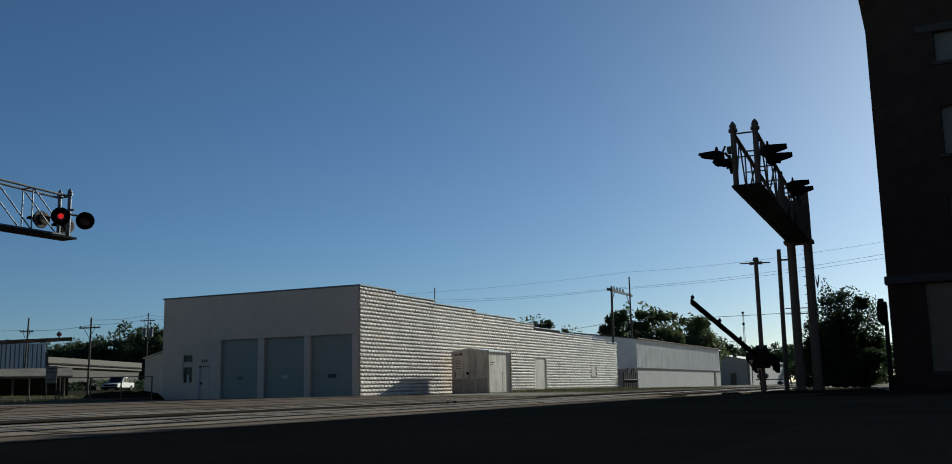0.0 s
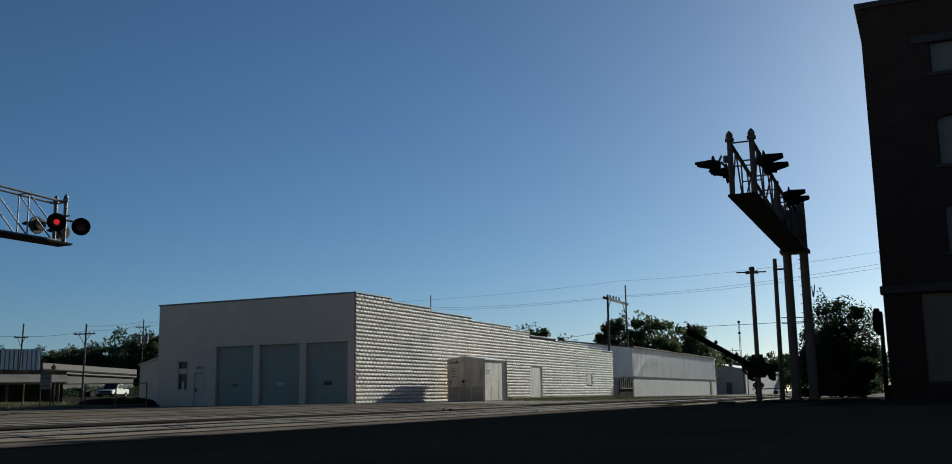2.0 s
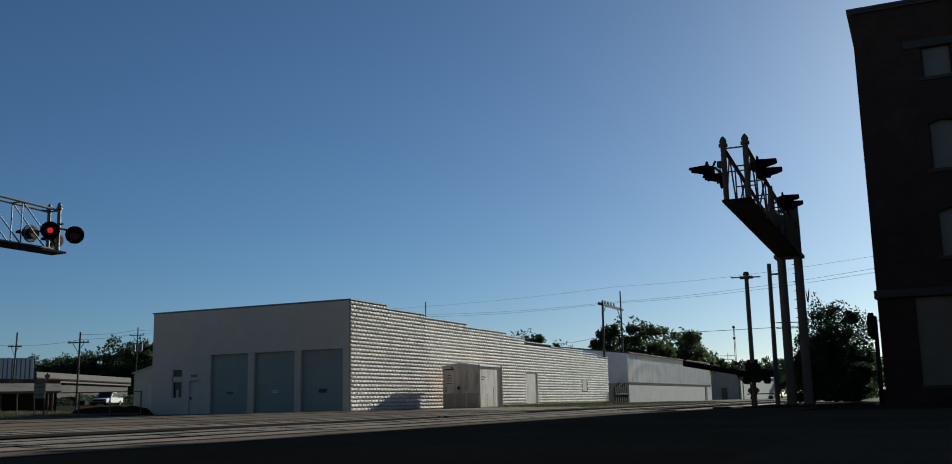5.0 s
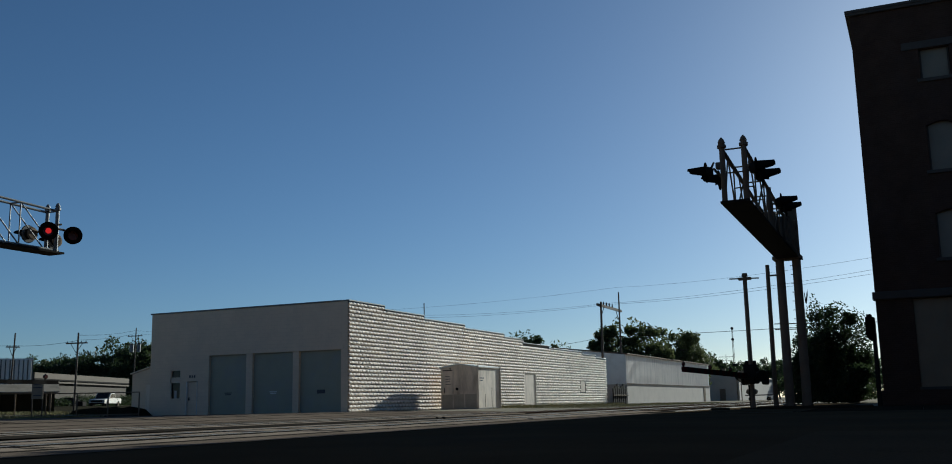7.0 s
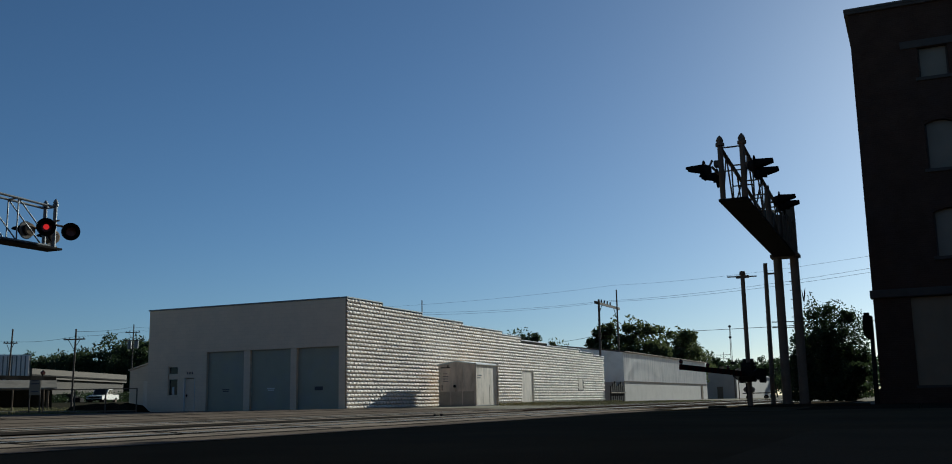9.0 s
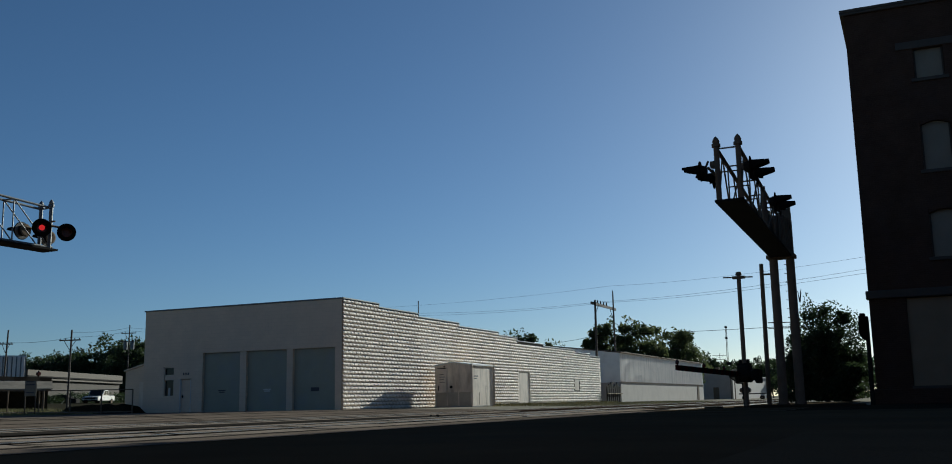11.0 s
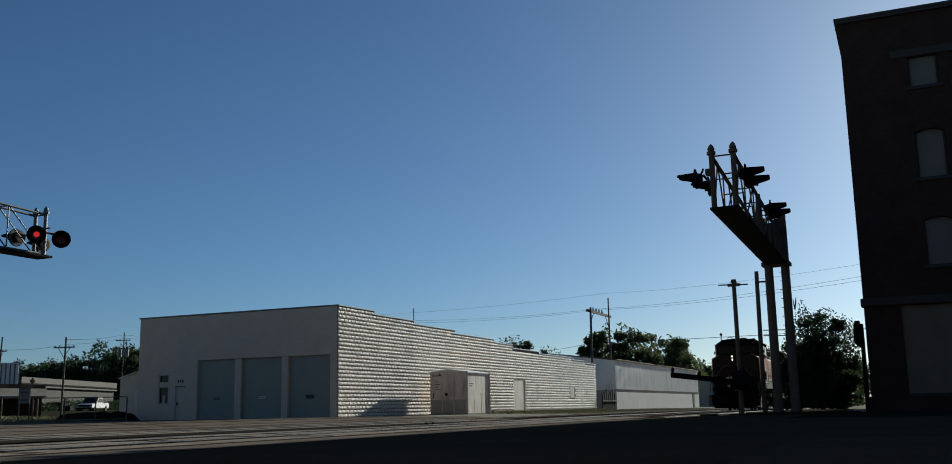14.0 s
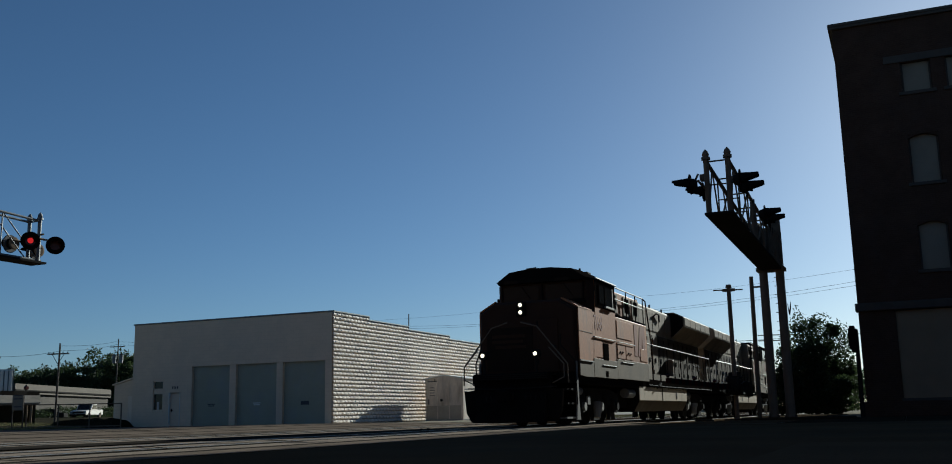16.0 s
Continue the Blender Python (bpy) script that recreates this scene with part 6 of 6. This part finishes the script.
        part("grab", tube(B(), [(s * 1.18, 0.95, 1.2), (s * 1.53, 0.95, 1.36), (s * 1.53, 0.95, 1.72), (s * 1.1, 0.95, 2.2)], 0.02), GALV, L, "bent front grab iron")
        part("grab", tube(B(), [(s * 1.6, 1.1, 1.2), (s * 1.59, 1.1, 1.73), (s * 0.7, 1.1, 2.83), (s * 0.2, 1.1, 2.97)], 0.022), GALV, L, "slanting front handrail")
        part("grab", tube(B(), [(s * 1.24, 1.6, 2.6), (s * 1.24, 1.6, 2.3), (s * 1.56, 1.9, 1.85), (s * 1.56, 2.0, 0.6)], 0.02), DARKMETAL, L, "dark corner grab iron")
    # fuel tank: faceted, with ends and belly coloured dark for shade
    shape = [(-1.5, 0.74), (-1.5, 1.27), (1.5, 1.27), (1.5, 0.74), (1.28, 0.36), (-1.28, 0.36)]
    tank = part("fuel_tank", soften(bx(B(), -1.5, 1.5, 9.62, 18.1, 0.743, 1.27), 0.02), TANK, L, "dusty fuel tank")
    # Belly coloured darker because this facet slopes down, away from the light.
    part("tank_belly", prism(B(), [(-1.495, 0.74), (1.495, 0.74), (1.28, 0.36), (-1.28, 0.36)], "y", 9.62, 18.1), SHADEDHOOD, tank, "sloping tank belly coloured dark for shade")
    # Black ends stand in for the truck's shadow on the tank.
    for y in (9.57, 18.1):
        part("tank_end", prism(B(), [(a * 0.985, b - 0.008) for a, b in shape], "y", y, y + 0.05), BLACK, tank, "tank end coloured black for shade")
    for s in (-1, 1):
        part("filler", tube(B(), [(s * 1.47, 12.4, 1.22), (s * 1.58, 12.45, 1.3), (s * 1.58, 12.8, 1.42)], 0.05), DARKMETAL, tank)
        box("tank_strap", DARKMETAL, tank, *sorted((s * 1.5, s * 1.512)), 13.3, 13.36, 0.76, 1.25)
        box("gauge", PALEBAND, tank, *sorted((s * 1.5, s * 1.52)), 15.9, 16.05, 0.85, 1.1)
        part("air_reservoir", cyl(B(), (s * 1.25, 18.4, 1.0), (s * 1.25, 19.4, 1.0), 0.17, n=14), PALEBAND, L, "pale air tank")
        part("air_reservoir", cyl(B(), (s * 1.25, 8.45, 1.0), (s * 1.25, 9.4, 1.0), 0.17, n=14), PALEBAND, L, "pale air tank")
        box("equipment_rack", BLACK, L, *sorted((s * 0.6, s * 1.05)), 8.3, 9.5, 0.5, 1.2)
    # trucks
    for yc in (5.3, 20.9):
        tr = part("truck", soften(bx(B(), -0.95, 0.95, yc - 2.6, yc + 2.6, 0.78, 1.1), 0.04), DARKMETAL, L, "six-wheel truck")
        for s in (-1, 1):
            pts = [(yc - 2.75, 0.62), (yc - 2.75, 0.95), (yc - 1.6, 1.12), (yc + 1.6, 1.12), (yc + 2.75, 0.95), (yc + 2.75, 0.62), (yc + 1.5, 0.55), (yc - 1.5, 0.55)]
            part("side_frame", prism(B(), pts, "x", *sorted((s * 0.98, s * 1.12))), DARKMETAL, tr, "dark side frame")
            for dy in (-1.85, 0.0, 1.85):
                part("journal_box", soften(bx(B(), *sorted((s * 1.1, s * 1.28)), yc + dy - 0.2, yc + dy + 0.2, 0.34, 0.76), 0.03), DARKMETAL, tr)
                part("pedestal", prism(B(), [(yc + dy - 0.34, 0.12), (yc + dy + 0.34, 0.12), (yc + dy + 0.2, 0.6), (yc + dy - 0.2, 0.6)], "x", *sorted((s * 1.02, s * 1.14))), DARKMETAL, tr)
                # Two caps silver, the last dark, to copy where the sun catches them.
                rod("bearing_cap", SILVER if dy < 1 else DARKMETAL, tr, (s * 1.28, yc + dy, 0.54), (s * 1.36, yc + dy, 0.54), 0.13, n=14)
            for dy in (-0.95, 0.95):
                part("spring", cyl(B(), (s * 1.12, yc + dy, 0.55), (s * 1.12, yc + dy, 0.95), 0.13, n=12), DARKMETAL, tr)
                box("brake_shoe", DARKMETAL, tr, *sorted((s * 0.68, s * 0.82)), yc + dy - 0.12, yc + dy + 0.12, 0.25, 0.8)
            # Pale fittings on the dark truck stand in for sunlit spots.
            part("brake_cylinder", cyl(B(), (s * 1.24, yc - 2.5, 1.0), (s * 1.24, yc - 2.1, 1.0), 0.13, n=12), PALEBAND, tr, "pale brake cylinder")
            part("shock_absorber", cyl(B(), (s * 1.38, yc - 0.75, 0.2), (s * 1.38, yc - 0.62, 0.66), 0.1, 0.16, n=10), PALEBAND, tr, "pale damper")
            box("damper_bracket", PALEBAND, tr, *sorted((s * 1.3, s * 1.36)), yc - 1.62, yc - 1.36, 0.6, 0.86, "worn pale bracket")
            part("sand_pipe", tube(B(), [(s * 1.15, yc + 2.7, 1.1), (s * 1.0, yc + 2.7, 0.4), (s * 0.85, yc + 2.45, 0.15)], 0.025), DARKMETAL, tr)
        for dy in (-1.85, 0.0, 1.85):
            ax = B()
            cyl(ax, (-0.8, 0, 0), (0.8, 0, 0), 0.09, n=10)
            for s in (-1, 1):
                cyl(ax, (s * 0.66, 0, 0), (s * 0.80, 0, 0), 0.53, n=28)
                cyl(ax, (s * 0.64, 0, 0), (s * 0.67, 0, 0), 0.56, n=28)
            part("wheelset", ax, DARKMETAL, tr, at=Matrix.Translation((0, yc + dy, 0.53)))
    # lights
    for x, z in ((-0.15, 3.36), (-0.15, 3.58)):
        h = part("headlight", cyl(B(), (x, 2.07, z), (x, 2.147, z), 0.12, n=18), DARKMETAL, L, "headlight")
        part("lamp", cyl(B(), (x, 2.06, z), (x, 2.07, z), 0.06, n=18), HEADLIGHT, h, "glowing white lamp")
    for x in (-0.8, 0.8):
        h = part("ditch_light", cyl(B(), (x, 0.62, 2.02), (x, 0.78, 2.02), 0.13, n=18), DARKMETAL, L, "ditch light")
        part("lamp", cyl(B(), (x, 0.61, 2.02), (x, 0.62, 2.02), 0.058, n=18), HEADLIGHT, h, "glowing white lamp")
        rod("bracket", DARKMETAL, h, (x, 0.74, 1.48), (x, 0.74, 1.92), 0.04, n=8)
    for x0, x1 in ((-1.2, -0.75), (0.5, 0.95)):
        box("number_board", NOSEPANEL, cab, x0, x1, 3.48, 3.495, 4.43, 4.53, "dull number board")
    # road number on the cab side, too worn to be more than a trace
    for s, turn in ((1, 90), (-1, -90)):
        fc = bpy.data.curves.new("road_number", "FONT")
        fc.body, fc.size, fc.extrude, fc.align_x = "768", 0.66, 0.003, "LEFT"
        fc.materials.append(FADEDRED)
        tx = new("road_number", fc)
        tx.parent = L
        tx.matrix_basis = pose(s * 1.588, 3.87 if s > 0 else 5.2, 2.9, 90, 0, turn)
        tx["label"] = "faded road number"
    return L


loco = make_locomotive()
loco_behind = copy_thing(loco, on_track(TRACKS[0], 300 + 2 * LOCO_L + 0.4) @ pose(0, 0, 0.015, 0, 0, 180))
loco_behind["label"] = "second grimy olive diesel locomotive coupled back to back"
for o in loco_behind.children_recursive:
    if o.type == "MESH" and o.data.materials[0] == ORANGE:
        o.material_slots[0].link = "OBJECT"
        o.material_slots[0].material = GREYHOOD

# ---- the side wall's blocks ----


def lay_blocks(w):
    rng = random.Random(7)
    variants = []
    for i in range(8):
        v, f = block_shape(rng)
        me = bpy.data.meshes.new("block")
        me.from_pydata(v, [], f)
        me.materials.append(BLOCK)
        variants.append((v, f, me))
    V, F = [], []
    top_course = int((LEVELS[0][2] - WZ) / COURSE + 0.5)
    for c in range(top_course):
        z = (c + 0.5) * COURSE
        y = BLOCK_L * (0.5 if c % 2 else 0.0)
        while y < WL - 0.2:
            half = y == 0.0
            yy = WY + y + 0.01
            level = next(t for a, b, t in LEVELS if a <= yy <= b or b == LEVELS[-1][1])
            free = not any(a - BLOCK_L * 0.4 < yy < b + BLOCK_L * 0.4 and lo <= z < hi for a, b, lo, hi in BLOCK_HOLES)
            if z + COURSE * 0.4 < level - WZ and free:
                v, f, me = variants[rng.randrange(8)]
                if y < 4.3:
                    o = new("block", me)
                    o.parent = w
                    o.location = (-0.005, y + (BLOCK_L * 0.25 if half else 0), z)
                    if half:
                        o.scale.y = 0.5
                else:
                    k = len(V)
                    V += [(p[0] - 0.005, p[1] + y, p[2] + z) for p in v]
                    F += [tuple(k + i for i in q) for q in f]
            y += BLOCK_L
    rest = raw("blockwork", V, F, BLOCKS, w, "rows of rough white blocks")
    rest["kind"] = "stuff"


lay_blocks(warehouse)


# ---- what moves ----
SPEED = 20.4        # the train, metres a second


def step_rows(lit, dark, on_from, period=1.0):
    """A lamp that is lit for half of each period."""
    rows, t = [(0.0, lit if on_from == 0 else dark)], 0.0
    k = 0
    state = on_from == 0
    edge = 0.46
    while edge < 16.0:
        rows += [(edge - 0.034, lit if state else dark), (edge, dark if state else lit)]
        state = not state
        edge += 0.5
    rows.append((16.0, lit if state else dark))
    return rows


def motions():
    # near gate: the arm sinks through its last degrees and comes to rest
    near = ((0, 8.9), (0.5, 7.85), (1, 6.95), (1.5, 6.15), (2, 5.35), (2.5, 4.5), (3, 3.65), (3.5, 2.85), (4.2, 1.8), (5.2, 0.8), (6.3, 0.3), (7.5, 0.25), (16, 0.25))
    walk(near_arm, [(t, pose(0, 0, 1.15, a, 0, 0)) for t, a in near])
    far = ((0, 4.3), (0.3, 3.5), (0.6, 2.6), (0.9, 1.8), (1.2, 1.0), (1.5, 0.1), (1.8, 0.0), (4, 0.0), (16, 0.0))
    walk(far_arm, [(t, pose(0, 0, 1.15, a, 0, 0)) for t, a in far])
    # the bulbs step forward to the lens in turn as the lamps flash
    lit, dark = Matrix.Translation((0.037, 0, 0)), Matrix.Translation((0.008, 0, 0))
    walk(far_lamps[0], step_rows(lit, dark, 0))
    walk(far_lamps[1], step_rows(lit, dark, 1))
    # the train
    for engine, lag, turn in ((loco, 0.0, 0), (loco_behind, 2 * LOCO_L + 0.3, 180)):
        walk(engine, [(t, pose(TRACKS[0] - 0.016 * SPEED * (16 - t) - 0.014 * max(0.0, SPEED * (16 - t) - 51) - 0.006 * lag, 25.3 + lag + SPEED * (16 - t), 0.015, 0, 0, turn + 0.35)) for t in range(0, 17)])
        wheels = [o for o in engine.children_recursive if o.name.startswith("wheelset")]
        for w in wheels:
            x, y, z = w.matrix_basis.translation
            walk(w, [(k / 30, Matrix.Translation((x, y, z)) @ Matrix.Rotation((1 if turn == 0 else -1) * SPEED / 0.53 * k / 30, 4, "X")) for k in range(0, 481)])


motions()
